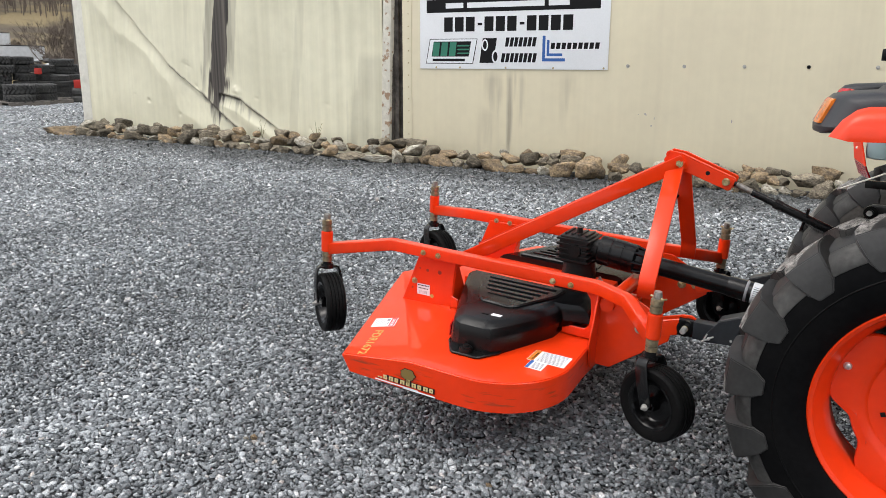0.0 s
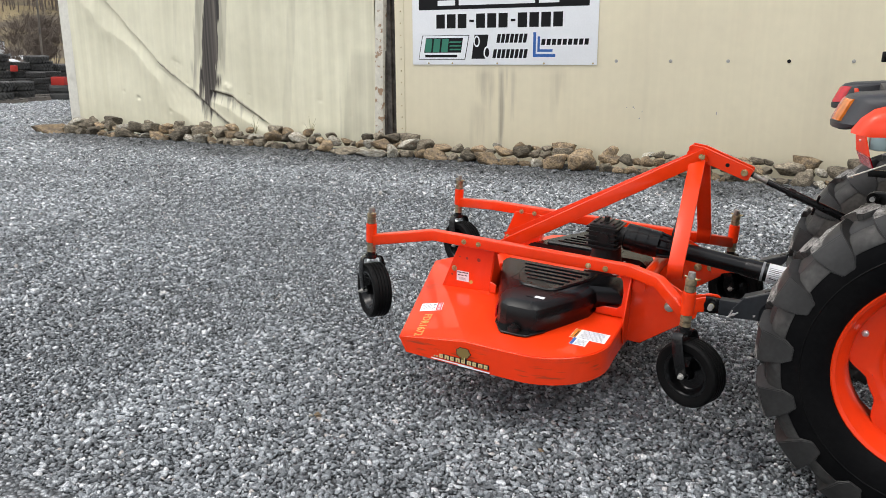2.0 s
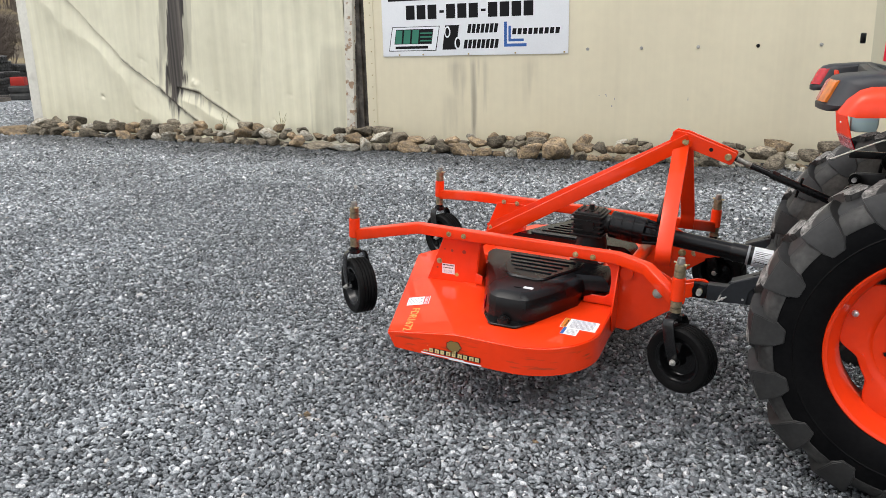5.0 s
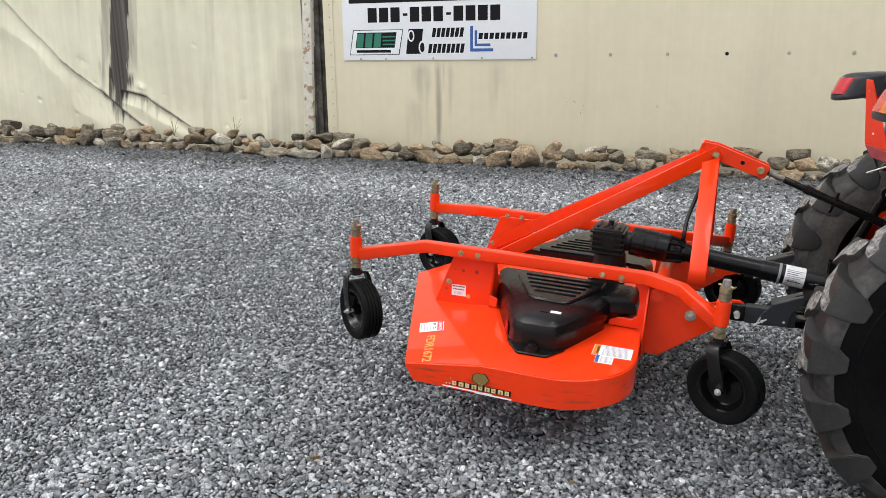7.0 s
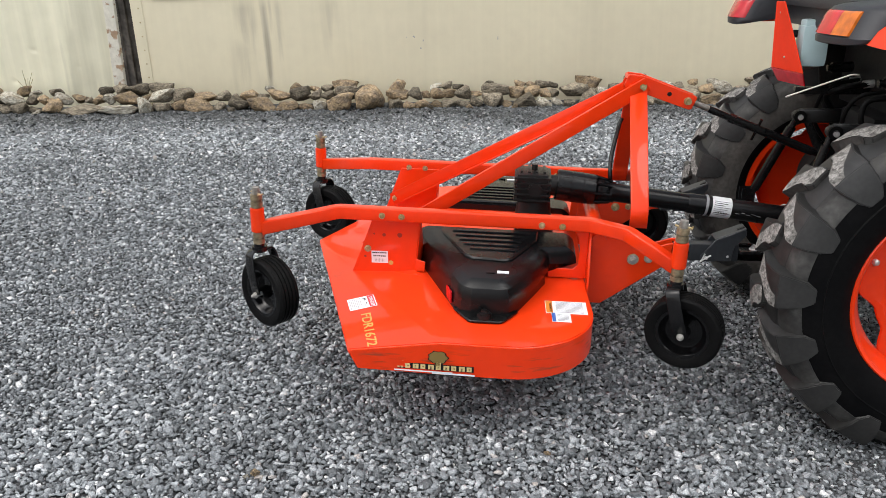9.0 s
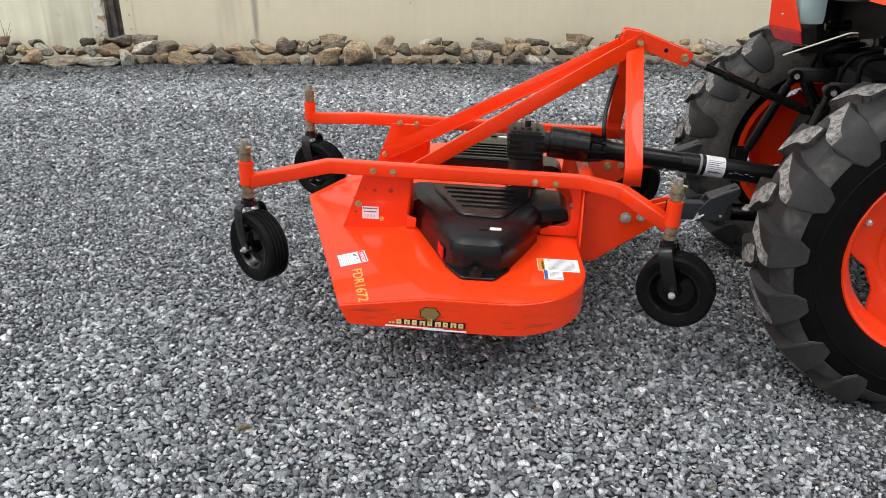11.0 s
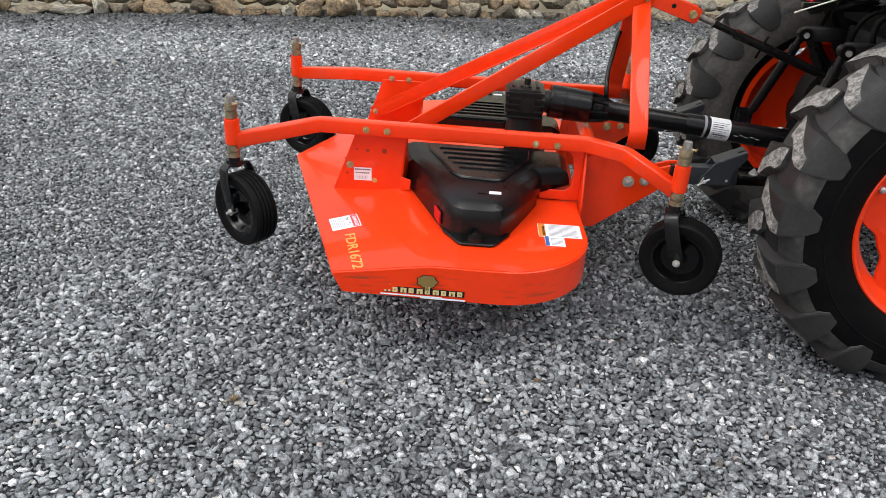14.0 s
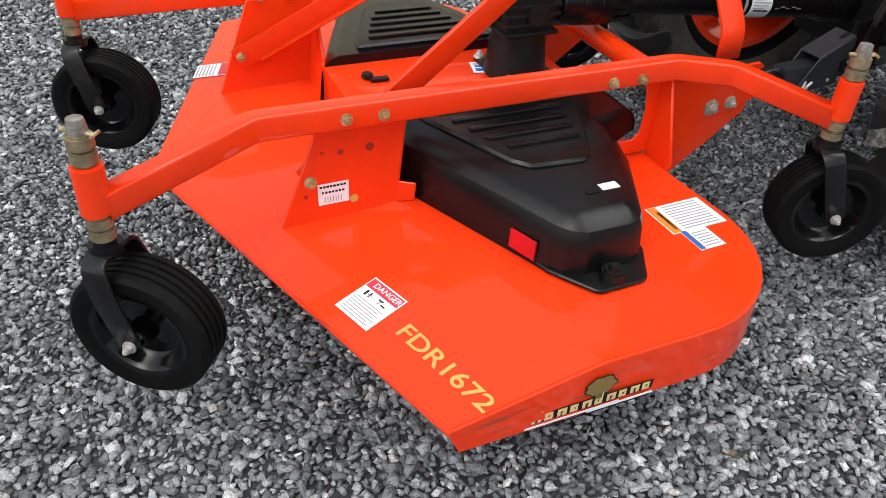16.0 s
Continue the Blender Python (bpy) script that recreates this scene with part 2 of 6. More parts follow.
def gravel_stone():
    m = bpy.data.materials.new("crushed_grey_limestone")
    m.use_nodes = True
    n, l = m.node_tree.nodes, m.node_tree.links
    b = n["Principled BSDF"]
    b.inputs["Roughness"].default_value = 0.5
    geo = n.new("ShaderNodeNewGeometry")
    ramp = n.new("ShaderNodeValToRGB")
    e = ramp.color_ramp.elements
    e[0].position, e[0].color = 0.0, (0.085, 0.092, 0.098, 1)
    e[1].position, e[1].color = 1.0, (0.760, 0.760, 0.760, 1)
    for p, c in ((0.3, (0.153, 0.166, 0.175, 1)), (0.65, (0.262, 0.283, 0.298, 1)), (0.9, (0.434, 0.459, 0.478, 1)), (0.974, (0.641, 0.659, 0.674, 1)), (0.978, (0.273, 0.211, 0.156, 1)), (0.983, (0.661, 0.672, 0.682, 1))):
        k = e.new(p)
        k.color = c
    l.new(geo.outputs["Random Per Island"], ramp.inputs[0])
    co = n.new("ShaderNodeTexCoord")
    tex = n.new("ShaderNodeTexNoise")
    tex.inputs["Scale"].default_value, tex.inputs["Detail"].default_value = 190, 6
    l.new(co.outputs["Object"], tex.inputs["Vector"])
    wide = n.new("ShaderNodeTexNoise")
    wide.inputs["Scale"].default_value = 0.9
    l.new(co.outputs["Object"], wide.inputs["Vector"])
    r = n.new("ShaderNodeMapRange")
    r.inputs["From Min"].default_value, r.inputs["From Max"].default_value = 0.3, 0.7
    r.inputs["To Min"].default_value, r.inputs["To Max"].default_value = 0.6, 1.42
    l.new(tex.outputs[0], r.inputs[0])
    r2 = n.new("ShaderNodeMapRange")
    r2.inputs["From Min"].default_value, r2.inputs["From Max"].default_value = 0.35, 0.65
    r2.inputs["To Min"].default_value, r2.inputs["To Max"].default_value = 0.85, 1.15
    l.new(wide.outputs[0], r2.inputs[0])
    mul = n.new("ShaderNodeMath")
    mul.operation = "MULTIPLY"
    l.new(r.outputs[0], mul.inputs[0])
    l.new(r2.outputs[0], mul.inputs[1])
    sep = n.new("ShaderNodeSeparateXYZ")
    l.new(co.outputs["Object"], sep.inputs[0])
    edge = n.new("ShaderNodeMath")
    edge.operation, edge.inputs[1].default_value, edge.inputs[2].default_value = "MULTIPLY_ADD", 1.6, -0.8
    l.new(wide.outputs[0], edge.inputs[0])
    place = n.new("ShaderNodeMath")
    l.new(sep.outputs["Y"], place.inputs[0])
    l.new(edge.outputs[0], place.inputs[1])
    # stones get darker towards the wall's foot, with an uneven edge
    foot_dark = n.new("ShaderNodeMapRange")
    foot_dark.inputs["From Min"].default_value, foot_dark.inputs["From Max"].default_value = 7.3, 7.95
    foot_dark.inputs["To Min"].default_value, foot_dark.inputs["To Max"].default_value = 0.0, 0.68
    l.new(place.outputs[0], foot_dark.inputs[0])
    # the darker band fades out past the wall's left end
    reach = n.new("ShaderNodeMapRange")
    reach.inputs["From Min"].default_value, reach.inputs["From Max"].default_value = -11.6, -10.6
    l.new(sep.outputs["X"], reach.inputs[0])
    band_dark = n.new("ShaderNodeMath")
    band_dark.operation = "MULTIPLY"
    l.new(foot_dark.outputs[0], band_dark.inputs[0])
    l.new(reach.outputs[0], band_dark.inputs[1])
    # share of the stone's value that is kept
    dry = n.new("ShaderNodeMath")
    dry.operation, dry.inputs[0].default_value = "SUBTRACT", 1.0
    l.new(band_dark.outputs[0], dry.inputs[1])
    band_value = n.new("ShaderNodeMath")
    band_value.operation = "MULTIPLY"
    l.new(mul.outputs[0], band_value.inputs[0])
    l.new(dry.outputs[0], band_value.inputs[1])
    hsv = n.new("ShaderNodeHueSaturation")
    l.new(ramp.outputs[0], hsv.inputs["Color"])
    l.new(band_value.outputs[0], hsv.inputs["Value"])
    l.new(hsv.outputs[0], b.inputs["Base Color"])
    bp = n.new("ShaderNodeBump")
    bp.inputs["Strength"].default_value, bp.inputs["Distance"].default_value = 1.0, 0.006
    l.new(tex.outputs[0], bp.inputs["Height"])
    l.new(bp.outputs[0], b.inputs["Normal"])
    return m


def ground_cover():
    """Gravel yard that turns into dry fields far off."""
    m = bpy.data.materials.new("gravel_yard_and_field")
    m.use_nodes = True
    n, l = m.node_tree.nodes, m.node_tree.links
    b = n["Principled BSDF"]
    b.inputs["Roughness"].default_value = 0.9
    co = n.new("ShaderNodeTexCoord")
    cell = n.new("ShaderNodeTexVoronoi")
    cell.inputs["Scale"].default_value = 58
    l.new(co.outputs["Object"], cell.inputs["Vector"])
    ramp = n.new("ShaderNodeValToRGB")
    e = ramp.color_ramp.elements
    e[0].color, e[1].color = (0.065, 0.07, 0.075, 1), (0.5, 0.52, 0.535, 1)
    k = e.new(0.6)
    k.color = (0.195, 0.208, 0.219, 1)
    sep = n.new("ShaderNodeSeparateColor")
    l.new(cell.outputs["Color"], sep.inputs[0])
    l.new(sep.outputs[0], ramp.inputs[0])
    # shade between stones, painted: colour drops towards each cell's edge
    gap_shade = n.new("ShaderNodeMapRange")
    gap_shade.inputs["From Min"].default_value, gap_shade.inputs["From Max"].default_value = 0.25, 0.75
    gap_shade.inputs["To Min"].default_value, gap_shade.inputs["To Max"].default_value = 1.15, 0.3
    l.new(cell.outputs["Distance"], gap_shade.inputs[0])
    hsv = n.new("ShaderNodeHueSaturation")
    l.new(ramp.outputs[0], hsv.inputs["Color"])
    l.new(gap_shade.outputs[0], hsv.inputs["Value"])
    field = n.new("ShaderNodeTexNoise")
    field.inputs["Scale"].default_value, field.inputs["Detail"].default_value = 0.05, 5
    l.new(co.outputs["Object"], field.inputs["Vector"])
    fr = n.new("ShaderNodeValToRGB")
    f = fr.color_ramp.elements
    f[0].position, f[0].color = 0.38, (0.07, 0.053, 0.032, 1)
    f[1].position, f[1].color = 0.62, (0.2, 0.155, 0.075, 1)
    k = f.new(0.5)
    k.color = (0.1, 0.077, 0.044, 1)
    l.new(field.outputs[0], fr.inputs[0])
    far = n.new("ShaderNodeMapRange")
    far.inputs["From Min"].default_value, far.inputs["From Max"].default_value = 26.0, 29.0
    way = n.new("ShaderNodeVectorMath")
    way.operation = "DOT_PRODUCT"
    way.inputs[1].default_value = (-0.82, 0.57, 0)
    l.new(co.outputs["Object"], way.inputs[0])
    l.new(way.outputs["Value"], far.inputs[0])
    mix = n.new("ShaderNodeMix")
    mix.data_type = "RGBA"
    l.new(far.outputs[0], mix.inputs[0])
    l.new(hsv.outputs[0], mix.inputs[6])
    l.new(fr.outputs[0], mix.inputs[7])
    l.new(mix.outputs[2], b.inputs["Base Color"])
    bp = n.new("ShaderNodeBump")
    bp.inputs["Strength"].default_value, bp.inputs["Distance"].default_value = 1.0, 0.02
    inv = n.new("ShaderNodeMath")
    inv.operation = "SUBTRACT"
    inv.inputs[0].default_value = 1.0
    l.new(cell.outputs["Distance"], inv.inputs[1])
    l.new(inv.outputs[0], bp.inputs["Height"])
    l.new(bp.outputs[0], b.inputs["Normal"])
    return m


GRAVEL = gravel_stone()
GROUND = ground_cover()


# ---- mesh helpers ----
def thing(name, m, label, category, group="", kind=""):
    ob = new(name)
    ob.matrix_world = m
    return tagged(ob, label, category, group, kind)


def part(name, bm, mat, parent, label="", m=None):
    me = bpy.data.meshes.new(name)
    bmesh.ops.recalc_face_normals(bm, faces=bm.faces)
    bm.to_mesh(me)
    bm.free()
    me.materials.append(mat)

    ob = new(name, me)
    ob.parent = parent
    if m is not None:
        ob.matrix_basis = m
    return tagged(ob, label)


def smooth_by_angle(bm, degrees=38):
    for f in bm.faces:
        f.smooth = True
    for e in bm.edges:
        e.smooth = not (len(e.link_faces) == 2 and e.calc_face_angle(0) > radians(degrees))
    return bm


def box(x0, x1, y0, y1, z0, z1, bevel=0.004, m=None):
    bm = bmesh.new()
    bmesh.ops.create_cube(bm, size=1)
    bmesh.ops.transform(bm, matrix=Matrix.Translation(((x0 + x1) / 2, (y0 + y1) / 2, (z0 + z1) / 2)) @ Matrix.Diagonal((x1 - x0, y1 - y0, z1 - z0, 1)), verts=bm.verts)
    if bevel:
        bmesh.ops.bevel(bm, geom=bm.edges[:], offset=bevel, segments=2, affect="EDGES", profile=0.7)
    if m is not None:
        bmesh.ops.transform(bm, matrix=m, verts=bm.verts)
    return smooth_by_angle(bm, 16)


def rod(a, b, r, r2=None, sides=20, bevel=0.0):
    """A round bar from a to b."""
    a, b = Vector(a), Vector(b)
    bm = bmesh.new()
    bmesh.ops.create_cone(bm, cap_ends=True, segments=sides, radius1=r, radius2=r if r2 is None else r2, depth=(b - a).length)
    if bevel:
        bmesh.ops.bevel(bm, geom=[e for e in bm.edges if any(len(f.verts) > 4 for f in e.link_faces)], offset=bevel, segments=2, affect="EDGES")
    turn = (b - a).to_track_quat("Z", "Y").to_matrix().to_4x4()
    bmesh.ops.transform(bm, matrix=Matrix.Translation((a + b) / 2) @ turn, verts=bm.verts)
    return smooth_by_angle(bm)


def lathe(profile, axis_m, steps=64, close=False):
    """Turns a profile of (radius, height) round the z axis of axis_m."""
    bm = bmesh.new()
    rings = []
    for i in range(steps):
        a = 2 * math.pi * i / steps
        rings.append([bm.verts.new((r * math.cos(a), r * math.sin(a), h)) for r, h in profile])
    k = len(profile)
    for i in range(steps):
        p, q = rings[i], rings[(i + 1) % steps]
        for j in range(k if close else k - 1):
            bm.faces.new((p[j], q[j], q[(j + 1) % k], p[(j + 1) % k]))
    bmesh.ops.transform(bm, matrix=axis_m, verts=bm.verts)
    return smooth_by_angle(bm, 30)


def plate(points, normal, thick, bevel=0.002):
    """A flat plate: outline points in space, thickened along normal to both sides."""
    bm = bmesh.new()
    n = Vector(normal).normalized()
    lo = [bm.verts.new(Vector(p) - n * thick / 2) for p in points]
    hi = [bm.verts.new(Vector(p) + n * thick / 2) for p in points]
    bm.faces.new(lo[::-1])
    bm.faces.new(hi)
    for i in range(len(lo)):
        j = (i + 1) % len(lo)
        bm.faces.new((lo[i], lo[j], hi[j], hi[i]))
    bmesh.ops.recalc_face_normals(bm, faces=bm.faces)
    if bevel:
        bmesh.ops.bevel(bm, geom=bm.edges[:], offset=bevel, segments=1, affect="EDGES")
    return smooth_by_angle(bm, 30)


def round_path(points, radius, n=6):
    """Rounds the inner corners of a polyline."""
    out = [Vector(points[0])]
    for i in range(1, len(points) - 1):
        p, a, b = Vector(points[i]), Vector(points[i - 1]), Vector(points[i + 1])
        r = min(radius, (a - p).length * 0.45, (b - p).length * 0.45)
        s, e = p + (a - p).normalized() * r, p + (b - p).normalized() * r
        out += [s.lerp(p, t / n).lerp(p.lerp(e, t / n), t / n) for t in range(n + 1)]
    return out + [Vector(points[-1])]


def sweep(points, section, up=(0, 0, 1), smooth_deg=50):
    """Carries a closed section of (side, up) pairs along a path."""
    bm = bmesh.new()
    pts = [Vector(p) for p in points]
    rings = []
    for i, p in enumerate(pts):
        d = (pts[min(i + 1, len(pts) - 1)] - pts[max(i - 1, 0)]).normalized()
        s = d.cross(Vector(up)).normalized()
        u = s.cross(d)
        rings.append([bm.verts.new(p + s * a + u * b) for a, b in section])
    k = len(section)
    for p, q in zip(rings, rings[1:]):
        for j in range(k):
            bm.faces.new((p[j], p[(j + 1) % k], q[(j + 1) % k], q[j]))
    bm.faces.new(rings[0][::-1])
    bm.faces.new(rings[-1])
    return smooth_by_angle(bm, 7 if k == 16 else smooth_deg)


def ring_section(r, n=10):
    return [(r * math.cos(2 * math.pi * i / n), r * math.sin(2 * math.pi * i / n)) for i in range(n)]


def tube_section(w, h, r=0.008):
    """A square tube's outline with rounded corners."""
    out = []
    for cx, cy, a0 in ((w / 2 - r, h / 2 - r, 0), (-w / 2 + r, h / 2 - r, 90), (-w / 2 + r, -h / 2 + r, 180), (w / 2 - r, -h / 2 + r, 270)):
        out += [(cx + r * math.cos(radians(a0 + k * 30)), cy + r * math.sin(radians(a0 + k * 30))) for k in range(4)]
    return out


def merged(*bms):
    """Joins pieces of one part into one mesh."""
    out = bmesh.new()
    for b in bms:
        me = bpy.data.meshes.new("tmp")
        b.to_mesh(me)
        b.free()
        out.from_mesh(me)
        bpy.data.meshes.remove(me)
    return out


def axis_pose(origin, direction):
    return Matrix.Translation(origin) @ Vector(direction).to_track_quat("Z", "Y").to_matrix().to_4x4()


def bolt(parent, at, direction, r=0.011, mat=None, name="bolt", washer=True):
    """A hexagon bolt head on its washer."""
    at, d = Vector(at), Vector(direction).normalized()
    if washer:
        bm = merged(rod(at - d * 0.002, at + d * 0.0025, r * 1.35, sides=24, bevel=0.0006), rod(at + d * 0.002, at + d * 0.009, r, sides=6, bevel=0.0012), rod(at + d * 0.009, at + d * 0.011, r * 0.8, sides=16), rod(at + d * 0.01, at + d * 0.018, r * 0.52, sides=12, bevel=0.001))
    else:
        bm = rod(at, at + d * 0.014, r, sides=6, bevel=0.0012)
    return part(name, bm, mat or ZINC, parent)


def lettering(name, text, size, mat, parent, m, label="", depth=0.0005, bold=0.0):
    """Letters in the built-in font, as a mesh."""
    cu = bpy.data.curves.new(name, "FONT")
    cu.body, cu.size, cu.extrude, cu.align_x, cu.align_y = text, size, depth, "CENTER", "CENTER"
    cu.offset = bold
    tmp = bpy.data.objects.new(name, cu)
    scene.collection.objects.link(tmp)
    me = bpy.data.meshes.new_from_object(tmp.evaluated_get(bpy.context.evaluated_depsgraph_get()))
    bpy.data.objects.remove(tmp)
    bpy.data.curves.remove(cu)
    me.materials.clear()
    me.materials.append(mat)
    ob = new(name, me)
    ob.parent, ob.matrix_basis = parent, m
    return tagged(ob, label)


# ---- ground ----
def step(a, b, t):
    """Smooth rise from 0 at a to 1 at b."""
    t = min(1.0, max(0.0, (t - a) / (b - a)))
    return t * t * (3 - 2 * t)


def ground_z(x, y):
    """Height of the yard: level under the mower, banked up to the wall, a hillside far off."""
    bank = 0.12 + 0.0115 * min(14.0, max(0.0, x + 10.7))
    z = bank * step(4.6, 8.4, y) - 0.055 * step(-0.7, 0.25, x) * (1 - step(3.6, 6.5, y))
    u = -0.82 * x + 0.57 * y
    return z - 1.3 * step(24, 60, u) + 30 * step(100, 420, u)


def build_ground():
    xs = [-700, -400, -250, -160, -110, -80, -60, -45, -35, -28, -23, -19, -16.5, -14.5] + [-13 + 0.5 * i for i in range(32)] + [3.5, 4.5, 6, 8, 11, 15, 22, 35, 60, 110, 220, 450, 700]
    ys = [-500, -250, -120, -60, -30, -15, -8, -4, -2] + [-1 + 0.4 * i for i in range(28)] + [10.8, 11.6, 12.6, 14, 15.5, 17, 19, 22, 26, 30, 36, 44, 54, 66, 80, 96, 115, 140, 170, 205, 250, 300, 360, 450, 700, 1100]
    bm = bmesh.new()
    grid = [[bm.verts.new((x, y, ground_z(x, y))) for x in xs] for y in ys]
    for r, q in zip(grid, grid[1:]):
        for i in range(len(xs) - 1):
            f = bm.faces.new((r[i], r[i + 1], q[i + 1], q[i]))
            f.smooth = True
            c = f.calc_center_median()
            # under the stones the sheet is coloured dark, as shade in their gaps
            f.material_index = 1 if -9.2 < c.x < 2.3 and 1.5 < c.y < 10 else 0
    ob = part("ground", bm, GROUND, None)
    ob.data.materials.append(GAPBED)
    return tagged(ob, "grey gravel yard running into dry brown fields", "ground", kind="structure")


build_ground()

# ---- box-body wall with the sign ----
WALL = pose(-2.4, 8.8, 0.02, 0, -1.35, 0)


def stained(base, name, marks, lean=0.0, hard=3.5, ribs=0.03, creases=()):
    """A copy of a paint with rust and soot streaks: (x, half width, z0, z1, strength) in the wall's own metres.
    creases: darker lines (x0, z0, x1, z1, half width, strength).
    """
    m = base.copy()
    m.name = name
    n, l = m.node_tree.nodes, m.node_tree.links
    b = n["Principled BSDF"]
    src = b.inputs["Base Color"].links[0].from_socket
    co = n.new("ShaderNodeTexCoord")
    pos = n.new("ShaderNodeSeparateXYZ")
    l.new(co.outputs["Object"], pos.inputs[0])
    stretch = n.new("ShaderNodeMapping")
    stretch.inputs["Scale"].default_value = (11, 1, 1.0)
    l.new(co.outputs["Object"], stretch.inputs["Vector"])
    wob = n.new("ShaderNodeTexNoise")
    wob.inputs["Scale"].default_value, wob.inputs["Detail"].default_value = 1.0, 8
    l.new(stretch.outputs[0], wob.inputs["Vector"])

    def math_node(op, a, b2, clamp=False):
        k = n.new("ShaderNodeMath")
        k.operation, k.use_clamp = op, clamp
        for i, v in enumerate((a, b2)):
            if isinstance(v, (int, float)):
                k.inputs[i].default_value = v
            else:
                l.new(v, k.inputs[i])
        return k.outputs[0]

    across = math_node("SUBTRACT", pos.outputs["X"], math_node("MULTIPLY", math_node("SUBTRACT", pos.outputs["Z"], 1.33), lean))
    total = None
    for x, w, z0, z1, s in marks:
        d = math_node("ABSOLUTE", math_node("SUBTRACT", across, x), 0)
        d = math_node("ADD", d, math_node("MULTIPLY", math_node("SUBTRACT", wob.outputs[0], 0.5), -1.4 * w))
        a = math_node("SUBTRACT", 1.0, math_node("DIVIDE", d, w), True)
        a = math_node("MULTIPLY", a, hard, True)
        ragged = math_node("MULTIPLY", math_node("SUBTRACT", wob.outputs[0], 0.5), 1.2)
        up = math_node("DIVIDE", math_node("ADD", math_node("SUBTRACT", pos.outputs["Z"], z0), ragged), 0.3, True)
        dn = math_node("DIVIDE", math_node("SUBTRACT", z1, pos.outputs["Z"]), 0.12, True)
        a = math_node("MULTIPLY", math_node("MULTIPLY", a, up), math_node("MULTIPLY", dn, s))
        a = math_node("MULTIPLY", a, math_node("ADD", wob.outputs[0], 0.45), True)
        total = a if total is None else math_node("MAXIMUM", total, a)
    # dark lines with ragged sides, laid along the given creases
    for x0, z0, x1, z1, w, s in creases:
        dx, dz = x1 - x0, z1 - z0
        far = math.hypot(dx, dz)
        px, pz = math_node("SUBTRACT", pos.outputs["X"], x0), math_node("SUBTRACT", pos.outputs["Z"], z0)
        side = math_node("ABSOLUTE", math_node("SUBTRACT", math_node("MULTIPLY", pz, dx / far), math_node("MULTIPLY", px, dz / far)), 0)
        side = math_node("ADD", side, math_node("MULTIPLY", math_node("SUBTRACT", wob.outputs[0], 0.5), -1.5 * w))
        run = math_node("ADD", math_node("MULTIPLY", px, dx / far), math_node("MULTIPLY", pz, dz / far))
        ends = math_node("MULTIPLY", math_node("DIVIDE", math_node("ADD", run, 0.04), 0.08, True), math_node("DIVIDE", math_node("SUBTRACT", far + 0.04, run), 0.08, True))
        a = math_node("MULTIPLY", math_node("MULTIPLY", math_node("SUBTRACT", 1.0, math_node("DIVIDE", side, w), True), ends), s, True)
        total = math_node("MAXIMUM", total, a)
    fine = n.new("ShaderNodeMapping")
    fine.inputs["Scale"].default_value = (16, 1, 0.12)
    l.new(co.outputs["Object"], fine.inputs["Vector"])
    band = n.new("ShaderNodeTexNoise")
    band.inputs["Scale"].default_value, band.inputs["Detail"].default_value = 1.0, 3
    l.new(fine.outputs[0], band.inputs["Vector"])
    tint = n.new("ShaderNodeMapRange")
    tint.inputs["From Min"].default_value, tint.inputs["From Max"].default_value = 0.35, 0.65
    tint.inputs["To Min"].default_value, tint.inputs["To Max"].default_value = 1 - 2 * ribs, 1.0
    l.new(band.outputs[0], tint.inputs[0])
    shade = n.new("ShaderNodeHueSaturation")
    l.new(src, shade.inputs["Color"])
    l.new(tint.outputs[0], shade.inputs["Value"])
    mix = n.new("ShaderNodeMix")
    mix.data_type = "RGBA"
    l.new(total, mix.inputs[0])
    l.new(shade.outputs[0], mix.inputs[6])
    tone = n.new("ShaderNodeMix")
    tone.data_type = "RGBA"
    grime = n.new("ShaderNodeMapRange")
    grime.inputs["From Min"].default_value, grime.inputs["From Max"].default_value = 0.38, 0.66
    l.new(band.outputs[0], grime.inputs[0])
    l.new(grime.outputs[0], tone.inputs[0])
    tone.inputs[6].default_value, tone.inputs[7].default_value = (0.026, 0.022, 0.019, 1), (0.15, 0.128, 0.108, 1)
    l.new(tone.outputs[2], mix.inputs[7])
    l.new(mix.outputs[2], b.inputs["Base Color"])
    return m


CREAM_ST = stained(CREAM, "cream_panel_streaked", [(-1.2, 0.05, 0.3, 1.38, 0.5), (-1.14, 0.028, 0.9, 1.38, 0.4), (-1.21, 0.09, 0.25, 0.5, 0.3), (-1.42, 0.13, 0.8, 1.38, 0.3), (-1.5, 0.16, 0.3, 0.95, 0.18), (-1.05, 0.06, 0.8, 1.38, 0.2), (-0.45, 0.1, 0.9, 1.38, 0.15), (-0.55, 0.08, 0.7, 1.38, 0.08), (2.4, 0.25, 0.0, 3.5, 0.04), (5.2, 0.3, 0.0, 3.5, 0.05), (0.55, 0.06, 0.0, 3.0, 0.05)], hard=1.2, ribs=0.012)


